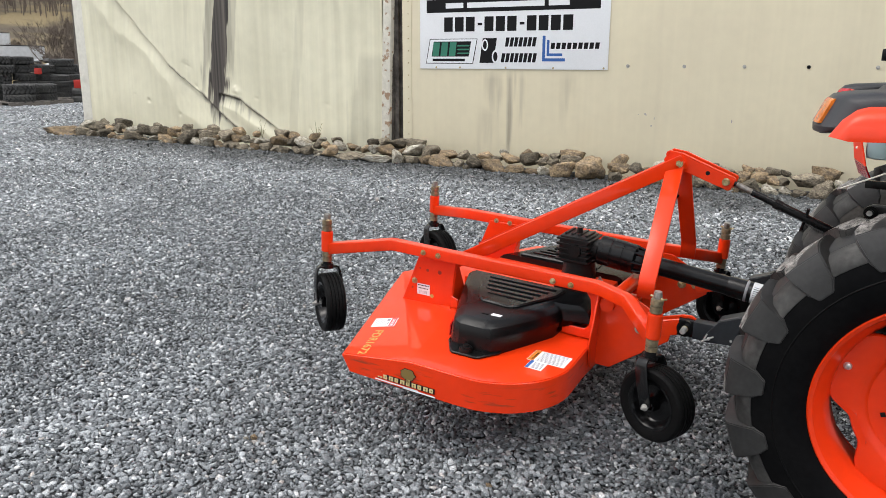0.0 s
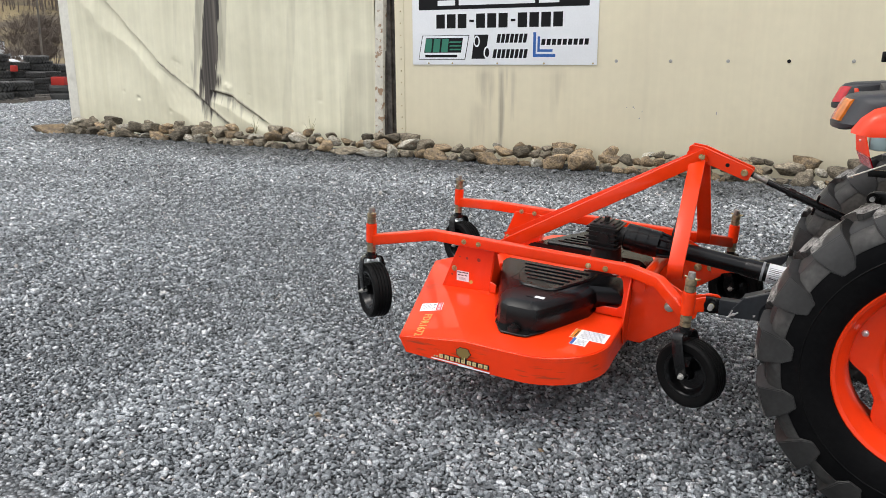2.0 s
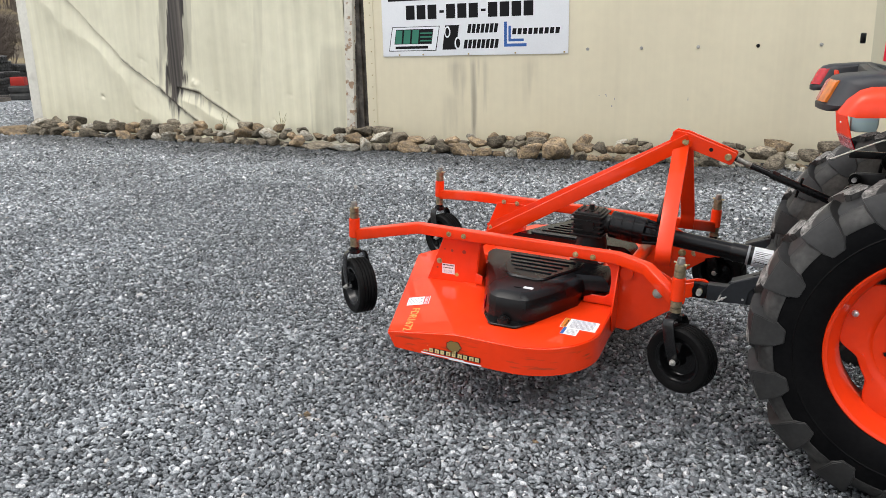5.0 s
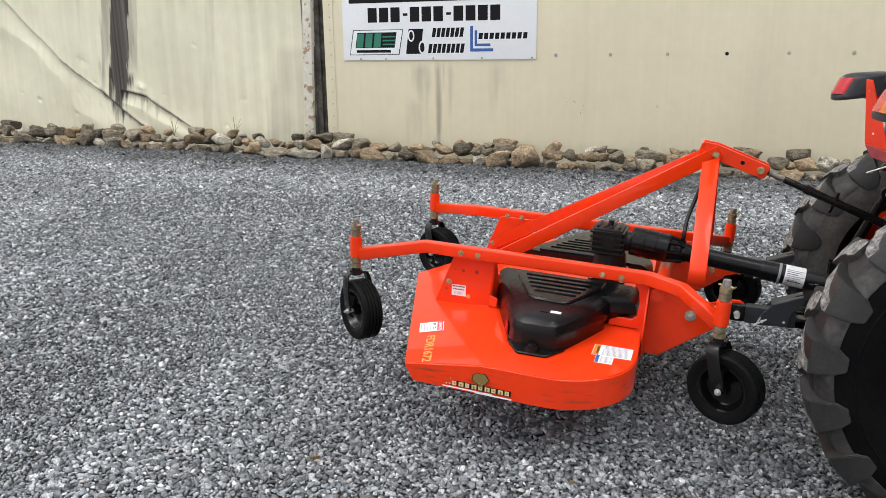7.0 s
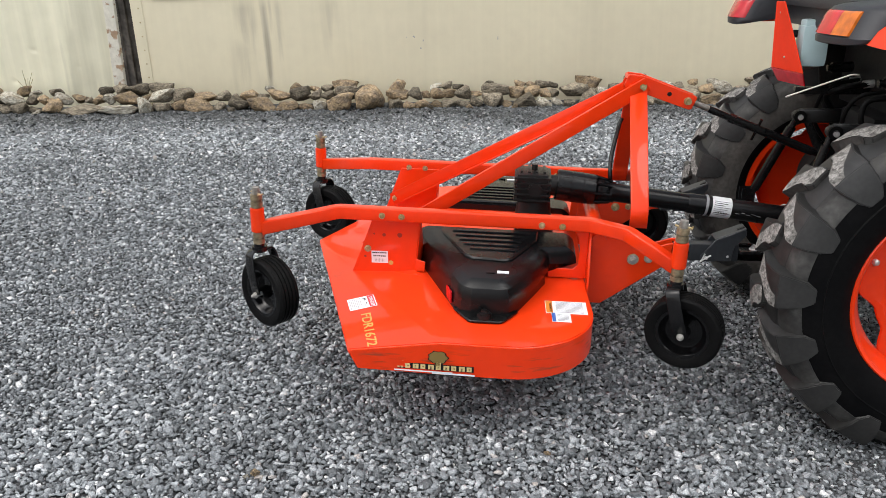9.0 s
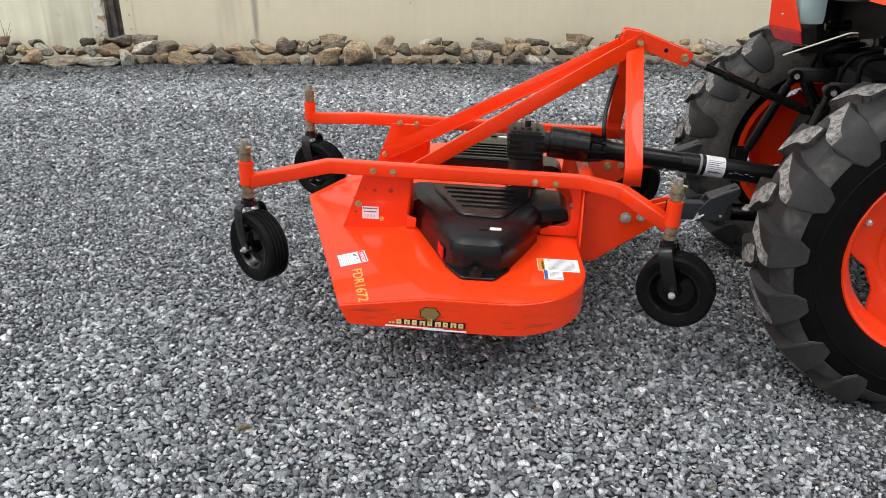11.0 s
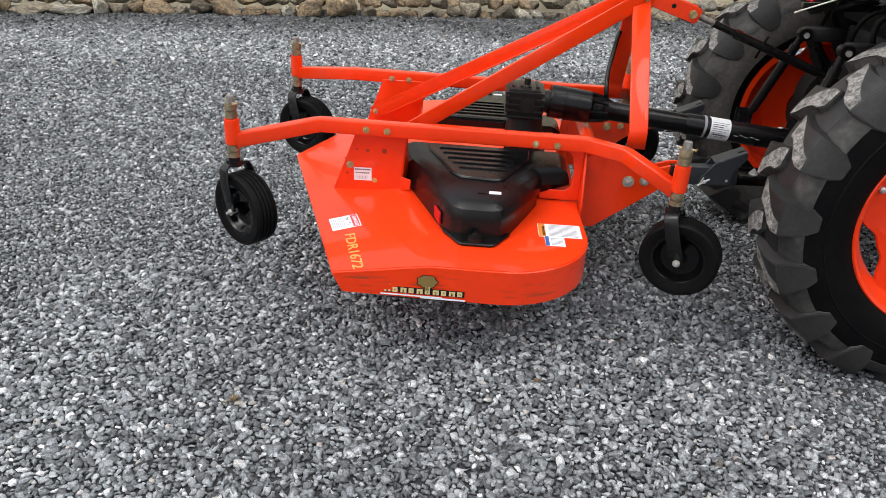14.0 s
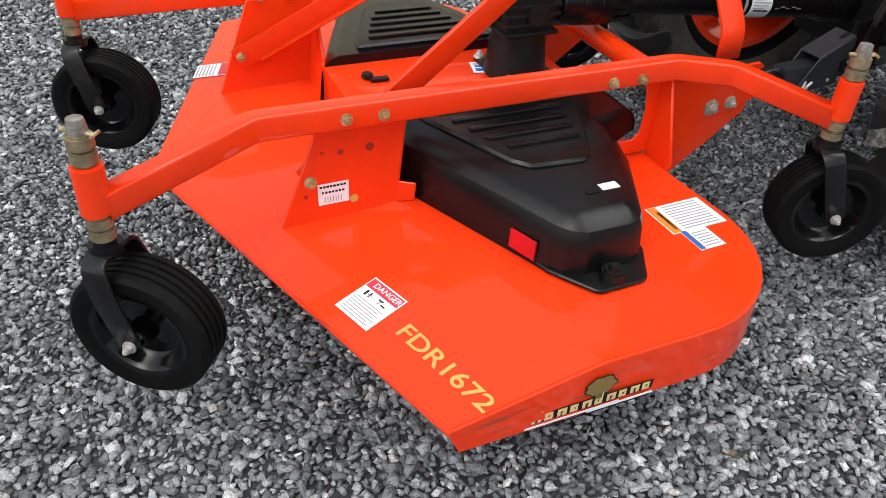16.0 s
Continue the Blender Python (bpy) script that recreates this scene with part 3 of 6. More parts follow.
def build_panel_wall():
    ob = thing("wall_panel", WALL, "smooth cream painted box body with a riveted edge", "wall", kind="structure")
    part("panel", box(-2.68, 11, 0.0, 2.6, 0.12, 3.9, 0.012), CREAM_ST, ob)
    part("edge_strip", box(-2.69, -2.56, -0.008, 0.0, 0.12, 3.9, 0.003), CREAM, ob)
    me = None
    for i in range(24):
        bm = rod((0, 0.0, 0), (0, -0.008, 0), 0.009, 0.006, 10)
        r = part("rivet", bm, ZINC, ob, m=Matrix.Translation((-2.605, -0.008, 0.25 + 0.15 * i)))
        if me:
            r.data = me
        me = r.data
    for i in range(-1, 12):
        x = 0.212 + 0.6125 * i
        if -2.4 < x < 0.0:
            continue
        part("bolt", merged(rod((x, 0.0, 1.427), (x, -0.004, 1.427), 0.019, sides=16), rod((x, -0.003, 1.427), (x, -0.014, 1.427), 0.011, 0.009, 6)), IRON if i % 4 == 3 else GALV, ob)
    for x, z, w, h in ((0.437, 0.907, 0.011, 0.007), (0.448, 0.893, 0.004, 0.007), (0.54, 0.86, 0.004, 0.014), (0.512, 0.778, 0.007, 0.011), (0.36, 0.9, 0.006, 0.004), (1.36, 0.86, 0.004, 0.02)):
        part("paint_chip", rod((0, 0.002, 0), (0, -0.0012, 0), 1.0, sides=9), GREYINK, ob, m=Matrix.Translation((x, 0, z)) @ Matrix.Diagonal((w, 1, h, 1)))
    return ob


build_panel_wall()


def build_sign():
    ob = thing("sign_board", WALL, "white sign board with black and green print, screwed to wall", "sign")
    part("board", box(-2.43, -0.014, -0.012, -0.002, 1.383, 2.62, 0.002), WHITE, ob)

    def bar(name, x0, x1, z0, z1, mat, lift=0.0, slant=0.0):
        y = -0.0125 - lift
        part(name, plate([(x0, y, z0), (x1, y, z0), (x1 + slant, y, z1), (x0 + slant, y, z1)], (0, 1, 0), 0.001, 0), mat, ob)

    bar("band", -2.335, -0.127, 2.053, 2.205, INK)
    for x0, x1 in ((-2.07, -1.83), (-1.78, -0.79), (-0.74, -0.49)):
        bar("text_bar", x0, x1, 2.10, 2.162, WHITE, 0.001)
    for i in range(9):
        bar("text_bar", -2.30 + 0.24 * i, -2.13 + 0.24 * i, 2.245, 2.5, INK)
    x = -2.09
    for k in "ddd-ddd-dddd":
        if k == "d":
            bar("number_bar", x, x + 0.118, 1.826, 1.996, INK)
            x += 0.148
        else:
            bar("number_bar", x + 0.01, x + 0.07, 1.895, 1.925, INK)
            x += 0.10
    bar("logo_edge", -2.345, -1.69, 1.445, 1.742, INK, 0, 0.055)
    bar("logo_ground", -2.336, -1.70, 1.453, 1.735, WHITE, 0.001, 0.055)
    bar("logo_field", -2.265, -1.75, 1.53, 1.71, INK, 0.002, 0.03)
    for i in range(3):
        bar("logo_block", -2.255 + 0.115 * i, -2.165 + 0.115 * i, 1.535, 1.70, GREEN, 0.003, 0.02)
    for i in range(3):
        bar("logo_stripe", -1.91, -1.745, 1.56 + 0.045 * i, 1.578 + 0.045 * i, GREEN, 0.003, 0.01)
    bar("text_bar", -2.25, -1.80, 1.473, 1.505, INK, 0.002)
    bar("logo_field", -1.605, -1.42, 1.455, 1.745, INK, 0, 0.04)
    for cx, cz, r in ((-1.535, 1.665, 0.055), (-1.395, 1.53, 0.062)):
        pts = [(cx + 0.75 * r * math.cos(a * math.pi / 10), -0.0137, cz + 1.25 * r * math.sin(a * math.pi / 10)) for a in range(20)]
        part("logo_disc", plate(pts, (0, 1, 0), 0.001, 0), WHITE, ob)
        pts = [(cx + 0.45 * r * math.cos(a * math.pi / 10), -0.0147, cz + 0.9 * r * math.sin(a * math.pi / 10)) for a in range(20)]
        part("logo_disc", plate(pts, (0, 1, 0), 0.001, 0), INK, ob)
    for z, x0, n in ((1.645, -1.275, 7), (1.463, -1.325, 8)):
        for i in range(n):
            bar("text_bar", x0 + 0.057 * i, x0 + 0.043 + 0.057 * i, z, z + 0.105, INK, 0, 0.018)
    for x0, z0, w, h, t in ((-0.80, 1.475, 0.28, 0.29, 0.035), (-0.745, 1.535, 0.19, 0.18, 0.03)):
        bar("logo_stroke", x0, x0 + t, z0, z0 + h, BLUE)
        bar("logo_stroke", x0 + t, x0 + w, z0, z0 + t, BLUE)
    for i in range(9):
        bar("text_bar", -0.70 + 0.066 * i, -0.652 + 0.066 * i, 1.615, 1.685, INK, 0, 0.008)
    for x in (-2.2, -1.87, -1.26, -0.66, -0.06):
        part("screw", rod((x, -0.012, 1.40), (x, -0.018, 1.40), 0.012, 0.009, 10), ZINC, ob)
    return ob


build_sign()


# ---- dented corrugated wall ----
IVORY_ST = stained(IVORY, "ivory_corrugated_sooted", [(-5.83, 0.3, 1.2, 4.5, 0.42), (-5.8, 0.24, 0.8, 1.25, 0.5), (-5.83, 0.16, 0.9, 4.5, 2.0), (-5.95, 0.06, 0.72, 1.4, 1.3), (-5.8, 0.11, 0.62, 1.25, 1.2), (-5.66, 0.13, 0.98, 1.26, 1.6), (-5.48, 0.12, 0.82, 0.98, 1.2), (-5.3, 0.1, 0.74, 0.9, 0.7), (-6.05, 0.07, 1.0, 4.0, 0.5), (-5.58, 0.06, 1.1, 4.0, 0.3), (-3.2, 0.3, 0.2, 1.6, 0.18), (-6.5, 0.04, 1.3, 3.0, 0.06), (-4.4, 0.08, 0.3, 4.0, 0.1)], 0.125,
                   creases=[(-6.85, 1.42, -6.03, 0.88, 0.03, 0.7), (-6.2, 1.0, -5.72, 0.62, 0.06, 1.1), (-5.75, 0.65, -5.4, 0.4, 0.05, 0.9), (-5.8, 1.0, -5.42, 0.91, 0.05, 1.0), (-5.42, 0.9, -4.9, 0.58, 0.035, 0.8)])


def along(p, a, b):
    """How far p lies beside the line a-b, and the place along it from 0 to 1."""
    dx, dz = b[0] - a[0], b[1] - a[1]
    n2 = dx * dx + dz * dz
    t = ((p[0] - a[0]) * dx + (p[1] - a[1]) * dz) / n2
    side = ((p[0] - a[0]) * -dz + (p[1] - a[1]) * dx) / math.sqrt(n2)
    return side, t


FOLDS = ((((-8.45, 2.95), (-7.46, 2.03), (-6.81, 1.40), (-6.03, 0.89), (-5.4, 0.42)), 0.05, 0.22), (((-5.79, 1.0), (-5.42, 0.92), (-5.07, 0.70), (-4.7, 0.47)), 0.04, 0.16))


def sheet_dent(x, z):
    """Depth of the crumpled sheet at a place of the wall, outwards negative."""
    y = 0.007 * math.sin(2 * math.pi * x / 0.205) * (0.6 + 0.4 * math.sin(x * 1.3))
    y += 0.006 * noise.noise((x * 8, z * 0.12, 9.0))
    wob = noise.noise((x * 2.2, z * 2.2, 0))
    for line, deep, band in FOLDS:
        best = None
        for a, b in zip(line, line[1:]):
            s, t = along((x, z), a, b)
            far = max(0.0, -t, t - 1)
            if best is None or far < best[0]:
                best = (far, s, t)
        far, s, t = best
        k = 1 - step(0.0, 0.12, far)
        s += 0.035 * wob + 0.012 * noise.noise((x * 9, z * 9, 3.0))
        width = (band + (0.14 * step(1.4, 2.1, z) + 0.2 * step(1.2, 0.7, z) if band > 0.2 else 0)) * (1 + 0.2 * wob)
        if s > 0:
            d = -0.012 * math.exp(-s / 0.05)
        elif s > -0.02:
            d = -0.012 + (deep + 0.012) * step(0.0, 0.02, -s)
        elif s > -width:
            d = deep - (deep + 0.013) * (-s - 0.02) / (width - 0.02) + 0.004 * noise.noise((x * 14 + z * 9, (x - z) * 2, 1.0))
        else:
            d = -0.013 * (1 - step(0.0, 0.2, -s - width))
        y += k * d
    y += 0.02 * noise.noise((x * 0.9, z * 0.9, 2.0)) + 0.006 * noise.noise((x * 5, z * 2.5, 5.0))
    for cx, cz, r, h in ((-7.59, 0.96, 0.03, 0.012), (-7.29, 0.86, 0.04, 0.016), (-6.65, 0.67, 0.04, 0.014), (-6.27, 1.1, 0.035, 0.014), (-5.5, 1.05, 0.07, -0.025), (-6.45, 1.4, 0.09, 0.014), (-5.14, 0.95, 0.03, 0.008), (-4.6, 1.6, 0.04, 0.008), (-3.9, 0.9, 0.04, 0.008), (-3.4, 0.7, 0.035, 0.008), (-4.2, 0.55, 0.04, 0.009)):
        d2 = (x - cx) ** 2 + ((z - cz) * 1.4 + 0.5 * (x - cx)) ** 2
        if d2 < 9 * r * r:
            y += h * math.exp(-d2 / (r * r)) * (1 + 0.8 * noise.noise((x * 20, z * 20, 0)))
    return y


def build_sheet_wall():
    ob = thing("wall_corrugated", WALL, "dented ivory corrugated steel wall with soot streaks", "wall", kind="structure")
    bm = bmesh.new()
    nx, nz, x0, x1, z0, z1 = 380, 220, -8.625, -3.0, 0.08, 3.9
    rows = []
    for j in range(nz + 1):
        z = z0 + (z1 - z0) * (j / nz) ** 1.25
        rows.append([bm.verts.new((x0 + (x1 - x0) * i / nx, sheet_dent(x0 + (x1 - x0) * i / nx, z), z)) for i in range(nx + 1)])
    for r, q in zip(rows, rows[1:]):
        for i in range(nx):
            bm.faces.new((r[i], r[i + 1], q[i + 1], q[i])).smooth = True
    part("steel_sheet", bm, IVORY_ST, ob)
    part("core", box(-8.8, -2.98, 0.16, 5.0, 0.05, 3.88, 0.01), IVORY, ob)
    part("corner_post", box(-8.83, -8.62, -0.008, 0.16, 0.05, 3.9, 0.01), TRIM, ob)
    part("door_trim", box(-3.075, -2.955, -0.03, 0.1, 0.2, 3.9, 0.008, pose(0, 0, 0, 0, 1.7, 0) @ Matrix.Translation((0.05, 0, 0))), PEEL, ob, "peeling white painted trim")
    for i, (a, b, d) in enumerate(((-2.955, -2.86, 0.03), (-2.86, -2.79, 0.06), (-2.79, -2.69, 0.10))):
        part("board", box(a, b, d, d + 0.05, 0.15, 3.9, 0.006), CHAR, ob, "dark weathered board")
    for z in (0.9, 1.4, 1.75, 2.3):
        part("hinge", box(-8.845, -8.828, 0.0, 0.06, z, z + 0.07, 0.003), IRON, ob)
    return ob


build_sheet_wall()


# ---- mower ----
MOW = pose(-1.249, 3.34, 0.0, 1.5, 2.0, -3.0)
mower = thing("finish_mower", MOW, "orange finish mower with black belt covers, raised on tractor links", "mower")


def build_deck():
    bm = bmesh.new()
    V = lambda x, y, z: bm.verts.new((x, y, z))
    apex = V(-0.715, 0, 0.402)
    half = {}
    for s in (-1, 1):
        corner, crease, inner = V(-0.370, 0.963 * s, 0.383), V(-0.06, 0.948 * s, 0.424), V(-0.2, 0.37 * s, 0.424)
        edge = [crease, V(0.14, 0.948 * s, 0.425)]
        for k in range(1, 13):
            a = radians(90 - 90 * k / 12)
            edge.append(V(0.165 + 0.308 * math.cos(a), (0.64 + 0.308 * math.sin(a)) * s, 0.425))
        edge.append(V(0.46, 0.42 * s, 0.425))
        low = [V(v.co.x, v.co.y * 1.003, 0.305) for v in edge]
        foot = V(-0.338, 0.953 * s, 0.309)
        for a, b, c, d in zip(edge, edge[1:], low, low[1:]):
            bm.faces.new((a, b, d, c))
        bm.faces.new((corner, crease, low[0], foot))
        lip = [V(v.co.x + 0.004, v.co.y, v.co.z - 0.014) for v in (apex, corner)]
        bm.faces.new((apex, corner, lip[1], lip[0]))
        bm.faces.new((apex, corner, crease))
        bm.faces.new((apex, crease, inner))
        half[s] = (inner, edge)
    bm.faces.new((apex, half[-1][0], half[1][0]))
    bm.faces.new([half[-1][0]] + half[-1][1] + half[1][1][::-1] + [half[1][0]])
    f0, f1 = half[-1][1][-1], half[1][1][-1]
    g0, g1 = V(0.46, -0.42, 0.305), V(0.46, 0.42, 0.305)
    bm.faces.new((f0, f1, g1, g0))
    bmesh.ops.remove_doubles(bm, verts=bm.verts, dist=0.0005)
    bmesh.ops.recalc_face_normals(bm, faces=bm.faces)
    hard = [e for e in bm.edges if len(e.link_faces) == 2 and e.calc_face_angle(0) > radians(40)]
    bmesh.ops.bevel(bm, geom=hard, offset=0.005, segments=3, affect="EDGES")
    bmesh.ops.recalc_face_normals(bm, faces=bm.faces)
    bmesh.ops.solidify(bm, geom=bm.faces[:], thickness=0.005)
    smooth_by_angle(bm, 14)
    for f in bm.faces:
        if abs(f.normal.z) > 0.85:
            f.smooth = False
    ob = part("deck", bm, DECKPAINT, mower, "orange painted steel mowing deck")
    return ob


deck = build_deck()


def beam_points(s):
    return round_path([(-0.812, 0.488 * s, 0.628), (-0.53, 0.374 * s, 0.673), (0.46, 0.37 * s, 0.672), (0.60, 0.422 * s, 0.66), (0.75, 0.606 * s, 0.612)], 0.016, 3)


def build_caster(x, y, z_sleeve, axis):
    """A caster: sleeve in the frame, spindle with collars, fork, wheel."""
    a = Vector((axis[0], axis[1], 0)).normalized()
    t = Vector((-a.y, a.x, 0))
    part("caster_sleeve", rod((x, y, z_sleeve - 0.048), (x, y, z_sleeve + 0.048), 0.027, bevel=0.003), ORANGE, mower)
    spindle = part("caster_spindle", merged(rod((x, y, 0.53), (x, y, z_sleeve + 0.122), 0.0155, bevel=0.003), rod((x, y, z_sleeve + 0.108), (x, y, z_sleeve + 0.13), 0.017, 0.014, 8)), DULL, mower)
    for z0, z1 in ((z_sleeve + 0.049, z_sleeve + 0.075), (z_sleeve + 0.077, z_sleeve + 0.103), (z_sleeve - 0.075, z_sleeve - 0.05), (z_sleeve - 0.1, z_sleeve - 0.077)):
        part("spacer_collar", rod((x, y, z0), (x, y, z1), 0.0225, bevel=0.003), COLLAR, spindle)
    pin = Vector((x, y, z_sleeve + 0.106))
    part("lynch_pin", merged(rod(pin - t * 0.03, pin + t * 0.03, 0.004, sides=8), rod(pin + t * 0.03 - a * 0.012, pin + t * 0.03 + a * 0.012, 0.003, sides=8)), ZINC, spindle)
    c = Vector((x, y, 0.376)) + t * 0.052
    base = Vector((x, y, 0.0))
    arms = []
    for k in (-1, 1):
        p = [c + a * 0.062 * k, Vector((base.x, base.y, 0.47)) + t * 0.02 + a * 0.062 * k, Vector((base.x, base.y, 0.536)) + a * 0.05 * k, Vector((base.x, base.y, 0.54))]
        arms.append(sweep(round_path(p, 0.03, 4), tube_section(0.05, 0.008, 0.003), up=a))
    fork = part("caster_fork", merged(*arms, rod((x, y, 0.53), (x, y, 0.552), 0.03, bevel=0.002), rod((x, y, 0.55), (x, y, 0.58), 0.02)), IRON, mower, "black caster fork")
    m = axis_pose(c, a)
    prof = [(0.092, -0.038), (0.112, -0.046), (0.128, -0.0455), (0.136, -0.039), (0.138, -0.031)]
    for g in (-0.024, -0.008, 0.008, 0.024):
        prof += [(0.138, g - 0.0035), (0.133, g - 0.002), (0.133, g + 0.002), (0.138, g + 0.0035)]
    prof += [(0.138, 0.031), (0.136, 0.039), (0.128, 0.0455), (0.112, 0.046), (0.092, 0.038)]
    part("caster_wheel", lathe(prof, m, 56, True), RUBBER, fork, "ribbed black solid rubber tyre")
    rp = [(0.016, -0.045), (0.022, -0.045), (0.026, -0.01), (0.05, -0.004), (0.066, -0.006), (0.074, -0.014), (0.079, -0.03), (0.086, -0.039), (0.097, -0.041), (0.099, -0.036), (0.094, 0.0), (0.099, 0.036), (0.097, 0.041), (0.086, 0.039), (0.079, 0.03), (0.074, 0.014), (0.066, 0.006), (0.05, 0.004), (0.026, 0.01), (0.022, 0.045), (0.016, 0.045)]
    part("wheel_rim", lathe(rp, m, 48), RIMBLACK, fork, "black pressed steel rim")
    part("axle", rod(c - a * 0.072, c + a * 0.072, 0.008, sides=12), STEEL, fork)
    for k in (-1, 1):
        bolt(fork, c + a * 0.068 * k, a * k, 0.0095, GALV, "axle_nut")


for s, front, rear in ((-1, (-0.38, -0.925), (-0.60, -0.80)), (1, (-0.26, -0.965), (-0.4, -0.92))):
    part("side_beam", sweep(beam_points(s), tube_section(0.042, 0.053, 0.006)), ORANGE, mower, "bent orange square-tube frame beam")
    build_caster(-0.823, 0.488 * s, 0.661, rear)
    build_caster(0.757, 0.612 * s, 0.659, front)
    y = 0.345 * s
    # rear bracket, bolted inside the beam
    rear_plate = part("rear_bracket", plate([(-0.49, y, 0.392), (-0.225, y, 0.42), (-0.205, y, 0.665), (-0.39, y, 0.665)], (0, 1, 0), 0.008), ORANGE, mower)
    part("web", plate([(-0.225, y, 0.42), (-0.205, y, 0.66), (-0.205, y - 0.10 * s, 0.47), (-0.22, y - 0.11 * s, 0.42)], (1, 0, 0), 0.008), ORANGE, rear_plate)
    part("foot_weld", plate([(-0.49, y + 0.003 * s, 0.396), (-0.225, y + 0.003 * s, 0.427), (-0.2, y + 0.04 * s, 0.424), (-0.46, y + 0.02 * s, 0.39)], (0, 0, 1), 0.004), ORANGE, rear_plate)
    for bx, bz in ((-0.419, 0.512),):
        bolt(rear_plate, (bx, y + 0.005 * s, bz), (0, s, 0), 0.0105)
        bolt(rear_plate, (bx, y - 0.005 * s, bz), (0, -s, 0), 0.0105)
    for bx, bz, r in ((-0.352, 0.574, 0.007), (-0.288, 0.576, 0.010), (-0.392, 0.577, 0.004), (-0.43, 0.478, 0.005)):
        part("bolt_hole", rod((bx, y + 0.0043 * s, bz), (bx, y + 0.0036 * s, bz), r, sides=14), HOLE, rear_plate)
    for bx, bz in ((-0.352, 0.670), (-0.274, 0.669), (0.274, 0.665), (0.353, 0.664)):
        bolt(mower, (bx, 0.394 * s, bz), (0, s, 0), 0.0095)
        bolt(mower, (bx, 0.339 * s, bz), (0, -s, 0), 0.0095)
    part("rear_tab", plate([(-0.226, y + 0.002 * s, 0.424), (-0.185, y + 0.012 * s, 0.427), (-0.182, y + 0.012 * s, 0.47), (-0.222, y + 0.002 * s, 0.478)], (0, 1, 0), 0.006), ORANGE, mower)
    # front bracket
    fy = 0.336 * s
    front_plate = part("front_bracket", merged(
        plate([(0.462, fy, 0.665), (0.585, fy, 0.66), (0.765, fy, 0.565), (0.755, fy, 0.50), (0.53, fy, 0.328), (0.462, fy, 0.328)], (0, 1, 0), 0.008),
        plate([(0.30, fy, 0.665), (0.462, fy, 0.665), (0.462, fy, 0.43), (0.312, fy, 0.43), (0.312, fy, 0.47), (0.408, fy, 0.47), (0.428, fy, 0.488), (0.432, fy, 0.55), (0.424, fy, 0.602), (0.40, fy, 0.635), (0.35, fy, 0.65), (0.30, fy, 0.652)], (0, 1, 0), 0.006),
        plate([(0.466, fy, 0.655), (0.466, fy + 0.035 * s, 0.64), (0.466, fy + 0.10 * s, 0.44), (0.466, fy + 0.06 * s, 0.33), (0.466, fy, 0.33)], (1, 0, 0), 0.008)), ORANGE, mower)
    for bx, bz, r in ((0.64, 0.527, 0.0145), (0.70, 0.533, 0.0115)):
        part("washer", rod((bx, fy + 0.003 * s, bz), (bx, fy + 0.0062 * s, bz), r * 1.6, sides=28, bevel=0.0008), ZINC, front_plate)
        bolt(front_plate, (bx, fy + 0.007 * s, bz), (0, s, 0), r, GALV)
        bolt(front_plate, (bx, fy - 0.006 * s, bz), (0, -s, 0), r)
    # clevis ears for the lower link
    for k in (0.0, 0.052):
        pts = [(0.70, fy - k * s, 0.575), (0.79, fy - k * s, 0.605)] + [(0.815 + 0.033 * math.cos(radians(b)), fy - k * s, 0.575 + 0.033 * math.sin(radians(b))) for b in range(75, -106, -30)] + [(0.72, fy - k * s, 0.515)]
        part("hitch_ear", plate(pts, (0, 1, 0), 0.01), ORANGE, front_plate)
    part("hitch_pin", rod((0.815, fy + 0.025 * s, 0.575), (0.815, fy - 0.085 * s, 0.575), 0.013), ZINC, front_plate)
    bolt(front_plate, (0.815, fy + 0.012 * s, 0.575), (0, s, 0), 0.014)
    # mast
    part("mast_upright", sweep(round_path([(0.645, 0.342 * s, 0.66), (0.645, 0.338 * s, 0.73), (0.63, 0.044 * s, 1.162)], 0.018, 3), tube_section(0.012, 0.068, 0.003), up=(1, 0, 0)), ORANGE, mower)
    strut = part("mast_strut", sweep([(-0.43, 0.332 * s, 0.508), (0.662, 0.057 * s, 1.166)], tube_section(0.012, 0.06, 0.003)), ORANGE, mower, "orange angle-iron brace")
    part("brace_flange", sweep([(-0.37, 0.305 * s, 0.516), (0.61, 0.058 * s, 1.106)], tube_section(0.034, 0.006, 0.002)), ORANGE, strut)
    bolt(strut, (-0.419, 0.325 * s, 0.517), (0, -s, 0), 0.0105)
    bolt(strut, (0.645, 0.063 * s, 1.157), (0, s, 0.1), 0.0125)
    # top link lugs
    ty = 0.032 * s
    lug = part("top_link_lug", plate([(0.575, ty, 1.16), (0.593, ty, 1.202), (0.65, ty, 1.196), (0.862, ty, 1.124), (0.868, ty, 1.115), (0.852, ty, 1.072), (0.84, ty, 1.068), (0.66, ty, 1.125), (0.59, ty, 1.13)], (0, 1, 0), 0.01), ORANGE, mower)
    bolt(lug, (0.832, ty + 0.006 * s, 1.103), (0, s, 0), 0.0115)
    part("pin_hole", rod((0.757, ty + 0.0055 * s, 1.128), (0.757, ty + 0.0045 * s, 1.128), 0.009, sides=12), INK, lug)

